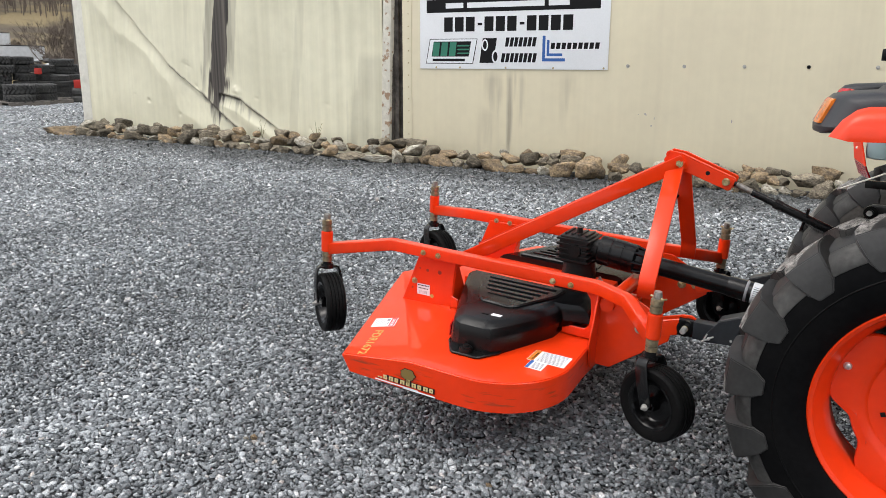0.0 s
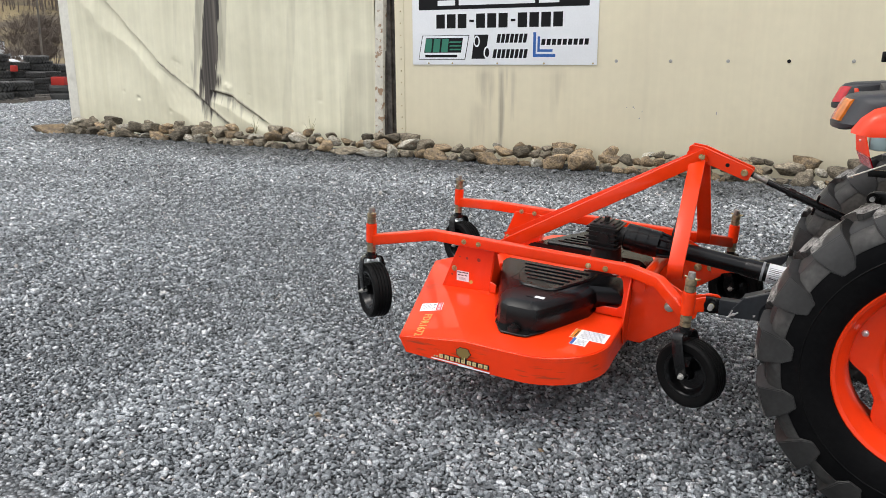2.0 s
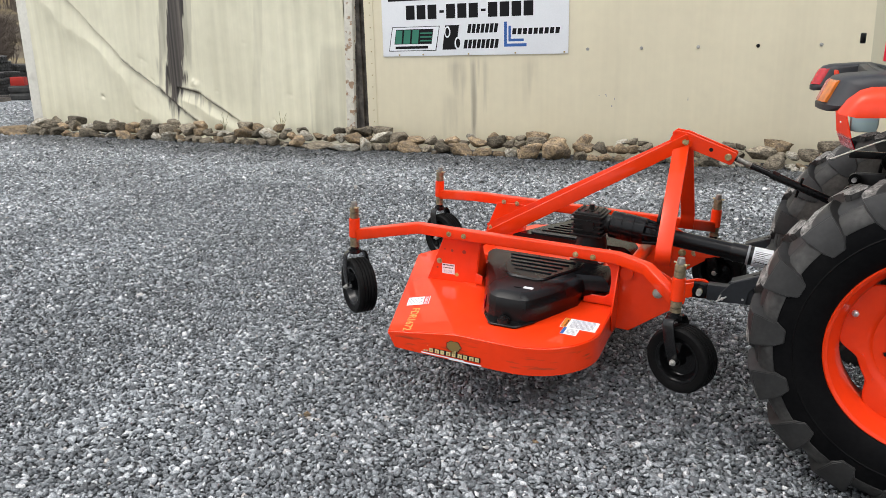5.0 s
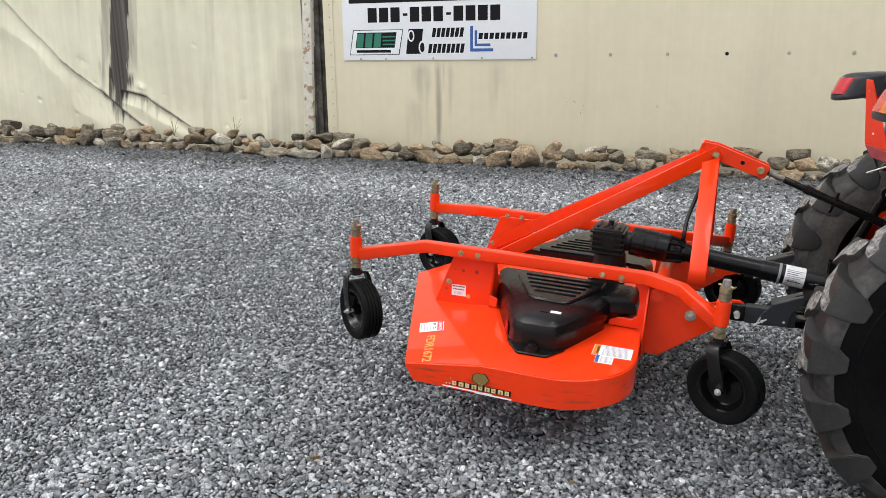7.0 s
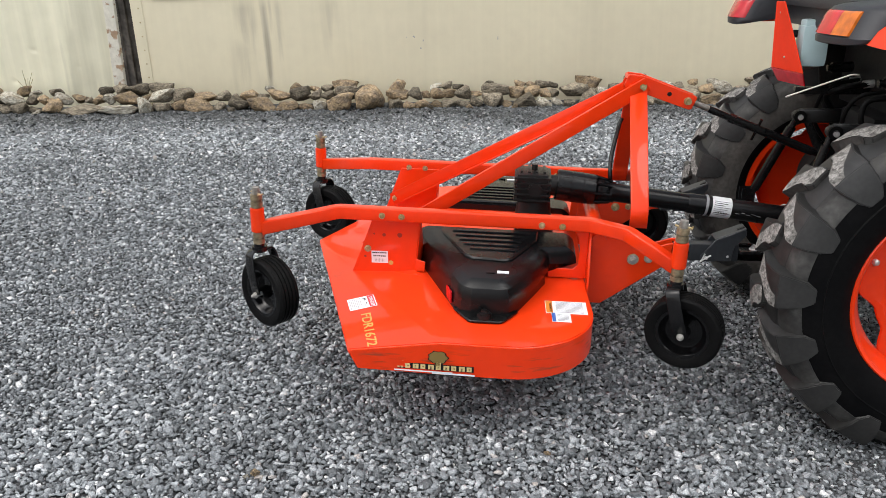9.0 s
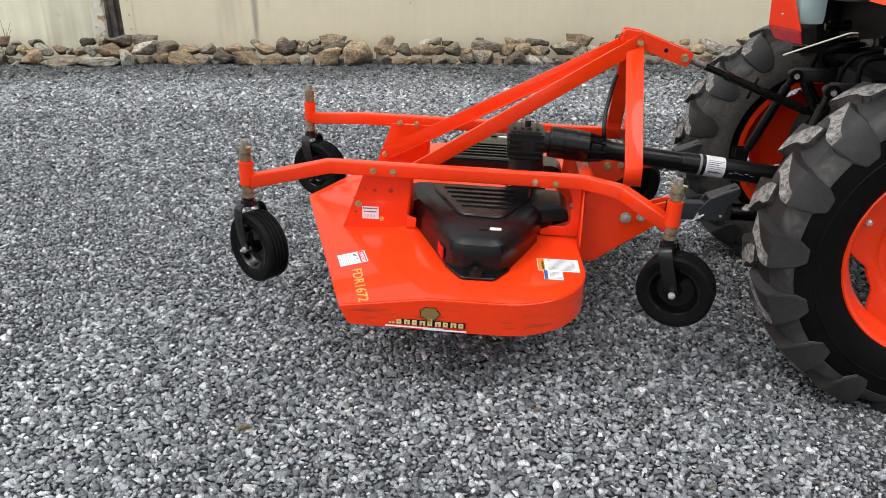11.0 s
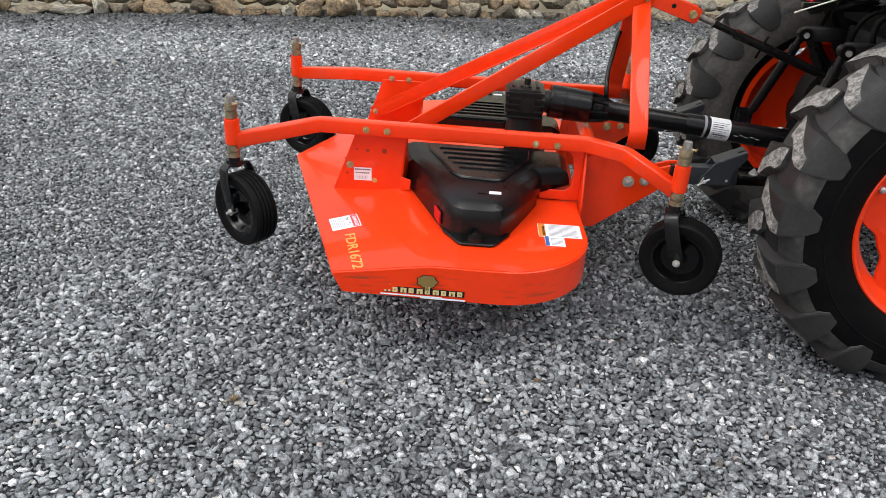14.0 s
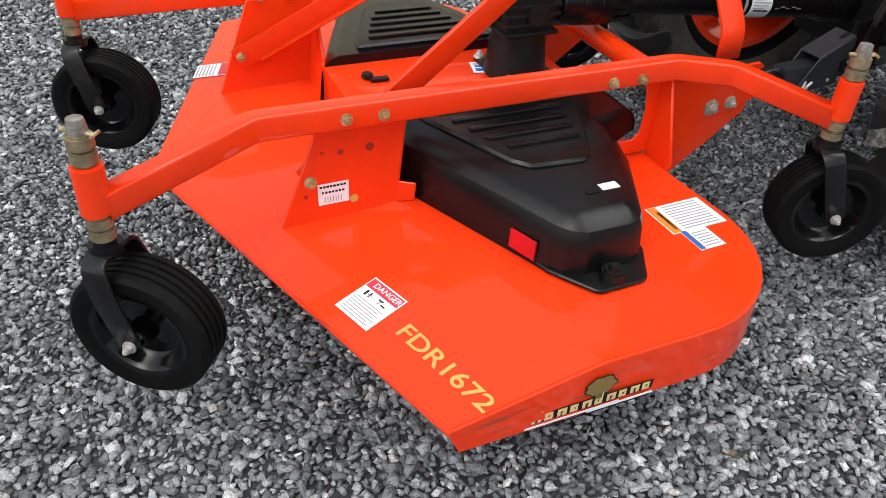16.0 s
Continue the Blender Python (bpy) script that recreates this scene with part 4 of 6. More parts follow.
part("mast_cap", plate([(0.586, -0.042, 1.182), (0.59, -0.042, 1.197), (0.59, 0.042, 1.197), (0.586, 0.042, 1.182)], (1, 0, -0.2), 0.008), ORANGE, mower)
part("top_link_pin", rod((0.832, -0.06, 1.103), (0.832, 0.06, 1.103), 0.012), ZINC, mower)
part("cross_tube", rod((0.50, -0.36, 0.60), (0.50, 0.36, 0.60), 0.03), ORANGE, mower)


def build_belt_cover(s):
    def outline(d, z):
        wing = step(0.455, 0.485, z)  # the low skirt is cut back beside the front bracket
        pts = [(-0.25 + d, -0.165), (-0.172 + d, -0.36), (-0.033 + d, -0.685 + 0.3 * d), (-0.01 + d * 0.7, -0.715 + 0.7 * d), (0.03, -0.735 + d), (0.13, -0.735 + d), (0.168 - d * 0.7, -0.72 + 0.7 * d), (0.192 - d, -0.69 + 0.3 * d), (0.262 + 0.02 * wing - d, -0.51), (0.302 + 0.014 * wing - d, -0.40), (0.302 + 0.02 * wing - d, -0.348), (0.30 + 0.128 * wing - d, -0.322), (0.30 + 0.128 * wing - d, -0.165)]
        return [(x, -y * s, z + 0.012 * (y + 0.4)) for x, y in pts]

    bm = bmesh.new()
    levels = [(0.0, 0.418), (0.002, 0.452), (0.005, 0.488), (0.008, 0.512), (0.016, 0.532), (0.033, 0.547), (0.055, 0.556)]
    rings = [[bm.verts.new(p) for p in outline(d, z)] for d, z in levels]
    n = len(rings[0])
    for p, q in zip(rings, rings[1:]):
        for i in range(n):
            bm.faces.new((p[i], p[(i + 1) % n], q[(i + 1) % n], q[i]))
    bm.faces.new(rings[-1])
    bm.faces.new(rings[0][::-1])
    bmesh.ops.recalc_face_normals(bm, faces=bm.faces)
    smooth_by_angle(bm, 24)
    cover = part("belt_cover", bm, BLACK, mower, "moulded black plastic belt cover")
    panel = [(-0.135, -0.19), (-0.125, -0.247), (-0.02, -0.477), (0.015, -0.512), (0.14, -0.522), (0.17, -0.497), (0.262, -0.292), (0.268, -0.19)]
    part("raised_panel", plate([(x, -y * s, 0.557 + 0.012 * (y + 0.4)) for x, y in panel], (0, 0, 1), 0.02, 0.006), BLACK, cover)
    for x0, x1, y in ((-0.085, 0.235, -0.237), (-0.068, 0.218, -0.285), (-0.048, 0.202, -0.333), (-0.028, 0.19, -0.381), (0.0, 0.178, -0.427)):
        z = 0.565 + 0.012 * (y + 0.4)
        part("rib", box(x0, x1, -y * s - 0.009, -y * s + 0.009, z - 0.004, z + 0.007, 0.005), BLACK, cover)
    foot = [(-0.045, -0.66), (-0.035, -0.695), (0.022, -0.782), (0.034, -0.79), (0.135, -0.788), (0.15, -0.778), (0.198, -0.695), (0.2, -0.66)]
    part("flange", plate([(x, -y * s, 0.431) for x, y in foot], (0, 0, 1), 0.01, 0.003), BLACK, cover)
    part("knob", merged(rod((0.08, 0.758 * s, 0.43), (0.08, 0.758 * s, 0.457), 0.03, 0.026, 10, 0.005), rod((0.08, 0.758 * s, 0.455), (0.08, 0.758 * s, 0.466), 0.013, 0.011, sides=12, bevel=0.002)), BLACK, cover)
    part("grip_slot", box(0.076, 0.108, 0.628 * s - 0.006, 0.628 * s + 0.006, 0.552, 0.5566, 0.003), INK, cover)
    part("size_label", box(0.116, 0.158, 0.618 * s - 0.011, 0.618 * s + 0.011, 0.5533, 0.5553, 0), WHITE, cover, "small white sticker")
    d = Vector((0.117, 0.325 * s, 0)).normalized()
    c = Vector((-0.0555, 0.628 * s, 0.46))
    nrm = Vector((-d.y * s, d.x * s, 0)) * (1 if -d.y * s < 0 else -1)
    m = Matrix.Translation(c + nrm * 0.0035) @ Matrix((d, Vector((0, 0, 1)), d.cross(Vector((0, 0, 1))))).transposed().to_4x4()
    part("reflector", box(-0.034, 0.034, -0.022, 0.022, -0.003, 0.003, 0.001, m), REDLENS, cover, "red reflector")


for s in (-1, 1):
    build_belt_cover(s)
part("centre_box", box(-0.238, 0.384, -0.2, 0.2, 0.42, 0.532, 0.006), ORANGE, mower, "raised orange centre plate of the deck")
part("latch_lever", merged(rod((-0.15, 0.065, 0.536), (-0.15, 0.065, 0.548), 0.017, 0.015, 16, 0.003), box(-0.15, -0.1, 0.032, 0.052, 0.534, 0.542, 0.003, None)), IRON, mower, "small black latch lever")


def build_gearbox():
    bm = merged(box(0.165, 0.303, -0.08, 0.08, 0.65, 0.78, 0.026), rod((0.245, 0, 0.53), (0.245, 0, 0.655), 0.085, 0.07, 28), rod((0.16, 0, 0.715), (0.345, 0, 0.715), 0.045, sides=24, bevel=0.004),
                rod((0.245, -0.094, 0.715), (0.245, 0.094, 0.715), 0.03, sides=24, bevel=0.003), box(0.168, 0.332, -0.098, 0.098, 0.532, 0.546, 0.004))
    g = part("gearbox", bm, CAST, mower, "black cast iron gearbox")
    for i in range(5):
        part("cooling_fin", box(0.157, 0.312, -0.087, 0.087, 0.662 + 0.024 * i, 0.671 + 0.024 * i, 0.003), CAST, g)
    for i in range(4):
        part("top_fin", box(0.18 + 0.032 * i, 0.193 + 0.032 * i, -0.055, 0.055, 0.775, 0.786, 0.004), CAST, g)
    part("filler_plug", rod((0.24, -0.02, 0.785), (0.24, -0.02, 0.81), 0.014, sides=6), CAST, g)
    for bx, by in ((0.18, -0.095), (0.32, -0.095), (0.18, 0.095), (0.32, 0.095)):
        bolt(g, (bx, by * 0.9, 0.546), (0, 0, 1), 0.011, STEEL)


build_gearbox()

PTO = axis_pose((0.335, 0, 0.72), (1.0, 0.0, -0.095))


def build_driveline():
    bell = [(0.03, 0.004), (0.062, 0.0), (0.066, 0.006), (0.0665, 0.058), (0.0645, 0.06), (0.0645, 0.064), (0.0665, 0.066), (0.066, 0.112), (0.064, 0.114), (0.064, 0.118), (0.0655, 0.12), (0.064, 0.165), (0.052, 0.175), (0.05, 0.215), (0.044, 0.225), (0.044, 0.25)]
    d = part("driveline_shield", lathe(bell, PTO, 40), BLACK, mower, "black plastic driveline guard")
    for i in range(8):
        a = radians(45 * i)
        p = PTO @ Vector((0.06 * math.cos(a), 0.06 * math.sin(a), 0.16))
        q = PTO @ Vector((0.047 * math.cos(a), 0.047 * math.sin(a), 0.235))
        part("shield_rib", rod(p, q, 0.006, sides=8), BLACK, d)
    part("input_shaft", rod(PTO @ Vector((0, 0, -0.03)), PTO @ Vector((0, 0, 0.02)), 0.02), STEEL, d)
    part("inner_tube", lathe([(0.0, 0.24), (0.039, 0.24), (0.039, 0.66), (0.0, 0.66)], PTO, 32), BLACK, d)
    part("outer_tube", lathe([(0.0, 0.56), (0.04, 0.56), (0.0435, 0.57), (0.0435, 0.95), (0.055, 0.99), (0.06, 1.10), (0.0, 1.10)], PTO, 32), BLACK, d)
    part("tube_band", lathe([(0.044, 0.632), (0.045, 0.633), (0.045, 0.642), (0.044, 0.643)], PTO, 32), GREYINK, d)
    part("safety_label", lathe([(0.0436, 0.658), (0.0443, 0.659), (0.0443, 0.738), (0.0436, 0.739)], PTO, 40), WHITE, d, "white safety label wrapped round the tube")
    def print_at(degrees, h0, h1, r, mat):
        a = radians(degrees)
        p, q = [PTO @ Vector((0.0441 * math.cos(a), 0.0441 * math.sin(a), h)) for h in (h0, h1)]
        part("text_bar", rod(p, q, r, sides=6), mat, d)

    for i in range(8):
        print_at(132 + 11 * i, 0.665, 0.733 - 0.012 * (i % 3), 0.0014, INK if i in (1, 2) else GREYINK)
    for i in range(5):
        print_at(196, 0.672 + 0.011 * i, 0.679 + 0.011 * i, 0.003, INK)
        print_at(186 - 6 * (i % 2), 0.756 + 0.022 * i, 0.772 + 0.022 * i, 0.0014, GREYINK)
    hose = round_path([(0.56, -0.02, 0.76), (0.56, 0.05, 0.83), (0.60, 0.16, 0.98), (0.64, 0.2, 1.02)], 0.08)
    part("guard_chain_sleeve", sweep(hose, ring_section(0.009, 10), up=(0, 1, 0)), BLACK, d)


build_driveline()


# ---- decals on the mower ----
def decal_frame(o, x_to, up_hint):
    """A pose whose xy plane lies on a surface: origin, direction of the text, direction towards its top."""
    x = Vector(x_to).normalized()
    z = x.cross(Vector(up_hint)).normalized()
    return Matrix.Translation(o) @ Matrix((x, z.cross(x), z)).transposed().to_4x4()


def bars(parent, m, rows):
    """Small print that cannot be read: (x0, x1, y0, y1, material)."""
    for x0, x1, y0, y1, mat in rows:
        part("print_bar", box(x0, x1, y0, y1, 0.0009, 0.0015, 0), mat, parent, m=m)


flap_n = (Vector((-0.370, -0.963, 0.383)) - Vector((-0.715, 0, 0.402))).cross(Vector((-0.06, -0.948, 0.424)) - Vector((-0.715, 0, 0.402))).normalized()


def on_flap(x, y):
    """A place on the rear flap of the deck."""
    return Vector((x, y, 0.402 - (flap_n.x * (x + 0.715) + flap_n.y * y) / flap_n.z + 0.0015))


a, b = on_flap(-0.357, -0.720), on_flap(-0.287, -0.950)
m = decal_frame((a + b) / 2, b - a, flap_n.cross(b - a))
lettering("model_letters", "FDR1672", 0.059, GOLD, deck, m @ Matrix.Diagonal((1.08, 0.84, 1, 1)), "gold model letters with thin outline", bold=0.0007)
a, b = on_flap(-0.345, -0.535), on_flap(-0.31, -0.63)
c = on_flap(-0.386, -0.637)
m = decal_frame(c, b - a, flap_n.cross(b - a)) @ Matrix.Diagonal((0.86, 0.86, 1, 1))
sticker = part("danger_label", box(-0.055, 0.055, -0.06, 0.06, 0, 0.0008, 0), WHITE, deck, "white and red danger sticker", m=m)
bars(sticker, None, [(-0.052, 0.052, 0.028, 0.056, REDINK)] + [(-0.046, 0.046 - 0.01 * (i % 2), -0.053 + 0.0078 * i, -0.0506 + 0.0078 * i, GREYINK) for i in range(7)] + [(-0.036, -0.03, 0.006, 0.022, INK), (-0.028, -0.014, 0.012, 0.016, GREYINK), (-0.022, -0.018, 0.006, 0.022, INK), (0.004, 0.02, 0.017, 0.021, INK), (0.01, 0.014, 0.006, 0.017, GREYINK), (0.02, 0.034, 0.008, 0.0115, INK)])
lettering("danger_letters", "DANGER", 0.022, WHITE, sticker, pose(0.008, 0.042, 0.0017))
m = decal_frame((0.375, -0.614, 0.4262), (1, 0.03, 0), (0, 1, 0))
caution = part("caution_label", box(-0.076, 0.076, -0.052, 0.052, 0, 0.0008, 0), WHITE, deck, "white and orange instruction sticker", m=m)
bars(caution, None, [(-0.074, -0.05, -0.05, 0.05, ORANGEINK)] + [(-0.038, 0.062, -0.044 + 0.0095 * i, -0.041 + 0.0095 * i, GREYINK) for i in range(10)] + [(-0.061, -0.053, -0.04, 0.03, INK)])
m = decal_frame((0.355, -0.70, 0.4262), (1, 0.03, 0), (0, 1, 0))
notice = part("notice_label", box(-0.034, 0.034, -0.036, 0.036, 0, 0.0008, 0), WHITE, deck, "small white and blue notice sticker", m=m)
bars(notice, None, [(-0.033, -0.02, -0.035, 0.035, BLUE)] + [(-0.014, 0.028, -0.028 + 0.0095 * i, -0.025 + 0.0095 * i, GREYINK) for i in range(6)])
m = decal_frame((-0.37, -0.3498, 0.478), (1, 0, 0.02), (0, 0, 1))
tag = part("serial_label", box(-0.034, 0.034, -0.026, 0.026, 0, 0.0008, 0), WHITE, mower, "white serial sticker with bars", m=m)
bars(tag, None, [(-0.03 + 0.0075 * i, -0.0245 + 0.0075 * i, 0.016, 0.021, INK) for i in range(8)] + [(-0.026 + 0.0075 * i, -0.021 + 0.0075 * i, 0.002, 0.007, INK) for i in range(7)] + [(-0.02 + 0.006 * i, -0.0185 + 0.006 * i, -0.02, -0.007, GREYINK) for i in range(7)])
part("maker_dot", rod((-0.324, -0.3492, 0.455), (-0.324, -0.3502, 0.455), 0.0095, sides=20), GOLD, mower, "round gold sticker")
# maker's mark on the side skirt, as plain shapes
m = decal_frame((-0.062, -0.9535, 0.352), (1, 0, 0), (0, 0, 1))
mark = part("side_mark", box(-0.14, 0.122, -0.03, -0.008, 0, 0.0008, 0), INK, deck, "maker's mark in black, gold and white shapes", m=m)
for i in (0, 5):
    part("capital_ground", box(-0.14 + 0.0262 * i, -0.114 + 0.0262 * i, -0.0125, 0.003, 0, 0.0007, 0), INK, mark)
bars(mark, None, [(-0.15, 0.05, -0.0395, -0.0345, WHITE), (-0.02, 0.126, -0.044, -0.038, WHITE), (-0.13, 0.12, -0.048, -0.0455, INK)] + [(-0.1375 + 0.0262 * i, -0.118 + 0.0262 * i - 0.003 * (i % 2), -0.028, -0.0105 if i % 5 else 0.0, PALEGOLD) for i in range(10)] + [(-0.131 + 0.0262 * i, -0.1255 + 0.0262 * i, -0.022 if i % 2 else -0.028, -0.0165, INK) for i in range(10)])
crown = [(0.031 * math.cos(radians(t)) * (1 + 0.09 * math.cos(radians(7 * t))), 0.019 + 0.022 * math.sin(radians(t)) * (1 + 0.09 * math.cos(radians(6 * t))), 0.0006) for t in range(0, 360, 10)]
part("tree_shape", plate([(x * 1.1, 0.019 + (y - 0.019) * 1.1, 0.0004) for x, y, z in crown], (0, 0, 1), 0.0008, 0), INK, mark)
part("tree_shape", merged(plate(crown, (0, 0, 1), 0.0014, 0), plate([(-0.008, -0.014, 0.0006), (0.008, -0.014, 0.0006), (0.006, 0.004, 0.0006), (-0.006, 0.004, 0.0006)], (0, 0, 1), 0.0018, 0)), OLIVE, mark)

m = decal_frame((0.165, 0.044, 0.5335), (0.97, -0.24, 0), (0.24, 0.97, 0))
grease = part("service_label", box(-0.024, 0.024, -0.034, 0.034, 0, 0.0008, 0), WHITE, mower, "small white and blue service sticker", m=m)
bars(grease, None, [(-0.016, 0.016, -0.026, -0.008, BLUE), (-0.014, 0.004, 0.0, 0.012, BLUE), (-0.016, 0.016, 0.018, 0.024, GREYINK)])
far = [Vector((x, -y, z)) for x, y, z in (on_flap(-0.474, -0.53), on_flap(-0.455, -0.585))]
m = decal_frame(far[0], far[0] - far[1], Vector((flap_n.x, -flap_n.y, flap_n.z)).cross(far[0] - far[1]))
twin = part("danger_label", box(-0.047, 0.047, -0.05, 0.05, 0, 0.0008, 0), WHITE, deck, "white and red danger sticker", m=m)
bars(twin, None, [(-0.044, 0.044, 0.022, 0.046, REDINK)] + [(-0.04, 0.04, -0.044 + 0.01 * i, -0.041 + 0.01 * i, GREYINK) for i in range(6)])


# ---- tractor ----
TRAC = pose(0.43, 3.28, 0.0, 0, 0, -3.0)
tractor = thing("tractor", TRAC, "orange compact tractor with a glazed cab and bar-tread rear tyres", "tractor")
WHEEL_Z = 0.538


def build_rear_wheel(s):
    """A rear wheel: carcass, bar lugs, dished rim with its bolts. s: side of the tractor."""
    m = Matrix.Translation((-0.008, 0.68 * s, WHEEL_Z)) @ Euler((radians(-90 * s), 0, 0)).to_matrix().to_4x4()
    # local z of m points outwards
    prof = [(0.355, 0.135), (0.372, 0.15), (0.40, 0.164), (0.45, 0.174), (0.50, 0.172), (0.535, 0.16), (0.557, 0.13), (0.568, 0.08), (0.574, 0.0), (0.568, -0.08), (0.557, -0.13), (0.535, -0.16), (0.50, -0.172), (0.45, -0.174), (0.40, -0.164), (0.372, -0.15), (0.355, -0.135)]
    wheel = part("rear_wheel", lathe(prof, m, 84, True), CARCASS, tractor, "large black bar-tread tractor tyre")
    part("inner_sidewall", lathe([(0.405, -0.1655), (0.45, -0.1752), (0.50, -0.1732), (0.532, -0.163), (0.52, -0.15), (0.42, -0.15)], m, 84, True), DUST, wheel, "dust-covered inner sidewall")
    part("bead_ridge", lathe([(0.457, 0.1725), (0.461, 0.1765), (0.465, 0.1725)], m, 84, True), CARCASS, wheel)
    part("tread_band", lathe([(0.55, 0.115), (0.582, 0.1), (0.589, 0.08), (0.597, 0.0), (0.589, -0.08), (0.582, -0.1), (0.55, -0.115), (0.5, 0.0)], m, 84, True), LUG, wheel, "dusty tread base")
    part("shoulder_band", lathe([(0.5805, 0.101), (0.572, 0.1325), (0.56, 0.1485), (0.54, 0.1635), (0.524, 0.1675), (0.5, 0.1)], m, 84, True), LUGSIDE, wheel)
    part("shoulder_band", lathe([(0.5805, -0.101), (0.572, -0.1325), (0.56, -0.1485), (0.54, -0.1635), (0.524, -0.1675), (0.5, -0.1)], m, 84, True), LUGSIDE, wheel)
    n = 17
    # along the bar from the crown to its end on the sidewall: height across, foot and face radius, leading and trailing edge
    bar = ((-0.026, 0.56, 0.612, -0.03, 0.032), (-0.008, 0.56, 0.621, -0.03, 0.05), (0.022, 0.56, 0.623, -0.02, 0.052), (0.05, 0.56, 0.623, -0.012, 0.068), (0.085, 0.556, 0.621, -0.008, 0.098), (0.118, 0.55, 0.617, -0.008, 0.112), (0.148, 0.54, 0.605, -0.006, 0.114),
           (0.166, 0.53, 0.57, -0.004, 0.11), (0.1755, 0.51, 0.522, 0.004, 0.102), (0.179, 0.485, 0.488, 0.028, 0.084))
    for side in (-1, 1):
        lug_mesh = None
        for i in range(n):
            if lug_mesh is None:
                bm = bmesh.new()
                rows = []
                for q, (h, r0, r1, lead, trail) in enumerate(bar):
                    ring = []
                    worn = trail - (trail - lead) * (0.97, 0.97, 0.94, 0.78, 0.6, 0.46, 0.34, 0.3, 0.3, 0.3)[q]
                    for r, k in ((r0, lead - (0.024 if h < 0.1 else 0.01)), (r1, lead), (r1, worn), (r1, trail), (r0, trail + (0.016 if h < 0.1 else 0.008))):
                        a = k / 0.6
                        hh = h - (0.024 if r == r0 and h > 0.12 else 0.0)
                        ring.append(bm.verts.new((r * math.cos(a), -s * r * math.sin(a), hh * side)))
                    rows.append(ring)
                for q, (p0, p1) in enumerate(zip(rows, rows[1:])):
                    for j in range(5):
                        f = bm.faces.new((p0[j], p0[(j + 1) % 5], p1[(j + 1) % 5], p1[j]))
                        f.material_index = 1 if j == 2 and q < 6 else 2 if j == 3 else 0
                bm.faces.new(rows[0]).material_index = 2
                bm.faces.new(rows[-1])
                bmesh.ops.recalc_face_normals(bm, faces=bm.faces)
                top = [e for e in bm.edges if e.calc_face_angle(0) > radians(40)]
                bmesh.ops.bevel(bm, geom=top, offset=0.003, segments=2, affect="EDGES")
                smooth_by_angle(bm, 17)
                ob = part("tread_lug", bm, LUG, wheel)
                lug_mesh = ob.data
                lug_mesh.materials.append(TREAD)
                lug_mesh.materials.append(LUGSIDE)
            else:
                ob = new("tread_lug", lug_mesh)
                ob.parent = wheel
            ob.matrix_basis = m @ pose(0, 0, 0, 0, 0, -s * (152.0 + 360 / n * (i + (0.0 if side > 0 else 0.5))))
    barrel = [(0.335, -0.14), (0.362, -0.142), (0.364, -0.13), (0.345, -0.12), (0.335, -0.08), (0.318, 0.0), (0.318, 0.06), (0.335, 0.10), (0.345, 0.122), (0.361, 0.132), (0.366, 0.142), (0.36, 0.148), (0.348, 0.14), (0.338, 0.118), (0.325, 0.10), (0.308, 0.06), (0.308, -0.02), (0.325, -0.09), (0.335, -0.12)]
    part("rim", lathe(barrel, m, 84, True), ORANGE, wheel, "orange painted wheel rim")
    # dished centre with four cut-away openings between the tabs
    bm = bmesh.new()
    rings = []
    for f, h in ((1.0, 0.05), (0.985, 0.058), (0.9, 0.06), (0.74, 0.052), (0.68, 0.044), (0.64, 0.03), (0.56, 0.026), (0.3, 0.026), (0.2, 0.026)):
        ring = []
        for i in range(144):
            a = 2 * math.pi * i / 144
            off = abs((math.degrees(a) - 204.7 + 45) % 90 - 45)
            scallop = 0.314 - 0.06 * (1 - step(8, 26, off))
            r = scallop * f if f > 0.8 else 0.314 * f
            ring.append(bm.verts.new((r * math.cos(a), -s * r * math.sin(a), h)))
        rings.append(ring)
    for p, q in zip(rings, rings[1:]):
        for i in range(144):
            bm.faces.new((p[i], p[(i + 1) % 144], q[(i + 1) % 144], q[i]))
    bmesh.ops.transform(bm, matrix=m, verts=bm.verts)
    bmesh.ops.recalc_face_normals(bm, faces=bm.faces)
    bmesh.ops.solidify(bm, geom=bm.faces[:], thickness=0.009)
    part("wheel_disc", smooth_by_angle(bm, 32), ORANGE, wheel, "dished orange wheel centre")
    out = m.to_3x3() @ Vector((0, 0, 1))

    def spot(r, degrees, h):
        return m @ Vector((r * math.cos(radians(degrees)), -s * r * math.sin(radians(degrees)), h))

    for i in range(4):
        p = spot(0.288, 160 + 90 * i, 0.062)
        part("rim_bolt", lathe([(0.0, 0.011), (0.006, 0.0105), (0.0105, 0.007), (0.0125, 0.002), (0.0125, -0.004), (0.0, -0.004)], axis_pose(p, out), 20), STEEL, wheel, "bright domed rim bolt")
        part("rim_tab", box(-0.03, 0.03, -0.022, 0.022, -0.03, 0.002, 0.005, axis_pose(spot(0.3, 160 + 90 * i, 0.045), out) @ pose(0, 0, 0, 0, 0, 20)), ORANGE, wheel)
    for i in range(6):
        bolt(wheel, spot(0.122, 167.7 + 60 * i, 0.03), out, 0.0085, STEEL, "wheel_nut")
    for i in range(8):
        part("square_hole", box(-0.007, 0.007, -0.007, 0.007, -0.002, 0.0015, 0, axis_pose(spot(0.162, 152 + 45 * i, 0.032), out) @ pose(0, 0, 0, 0, 0, 20)), INK, wheel)
    part("hub", lathe([(0.0, 0.07), (0.055, 0.07), (0.075, 0.06), (0.085, 0.02), (0.085, -0.1), (0.0, -0.1)], m, 32), IRON, wheel)


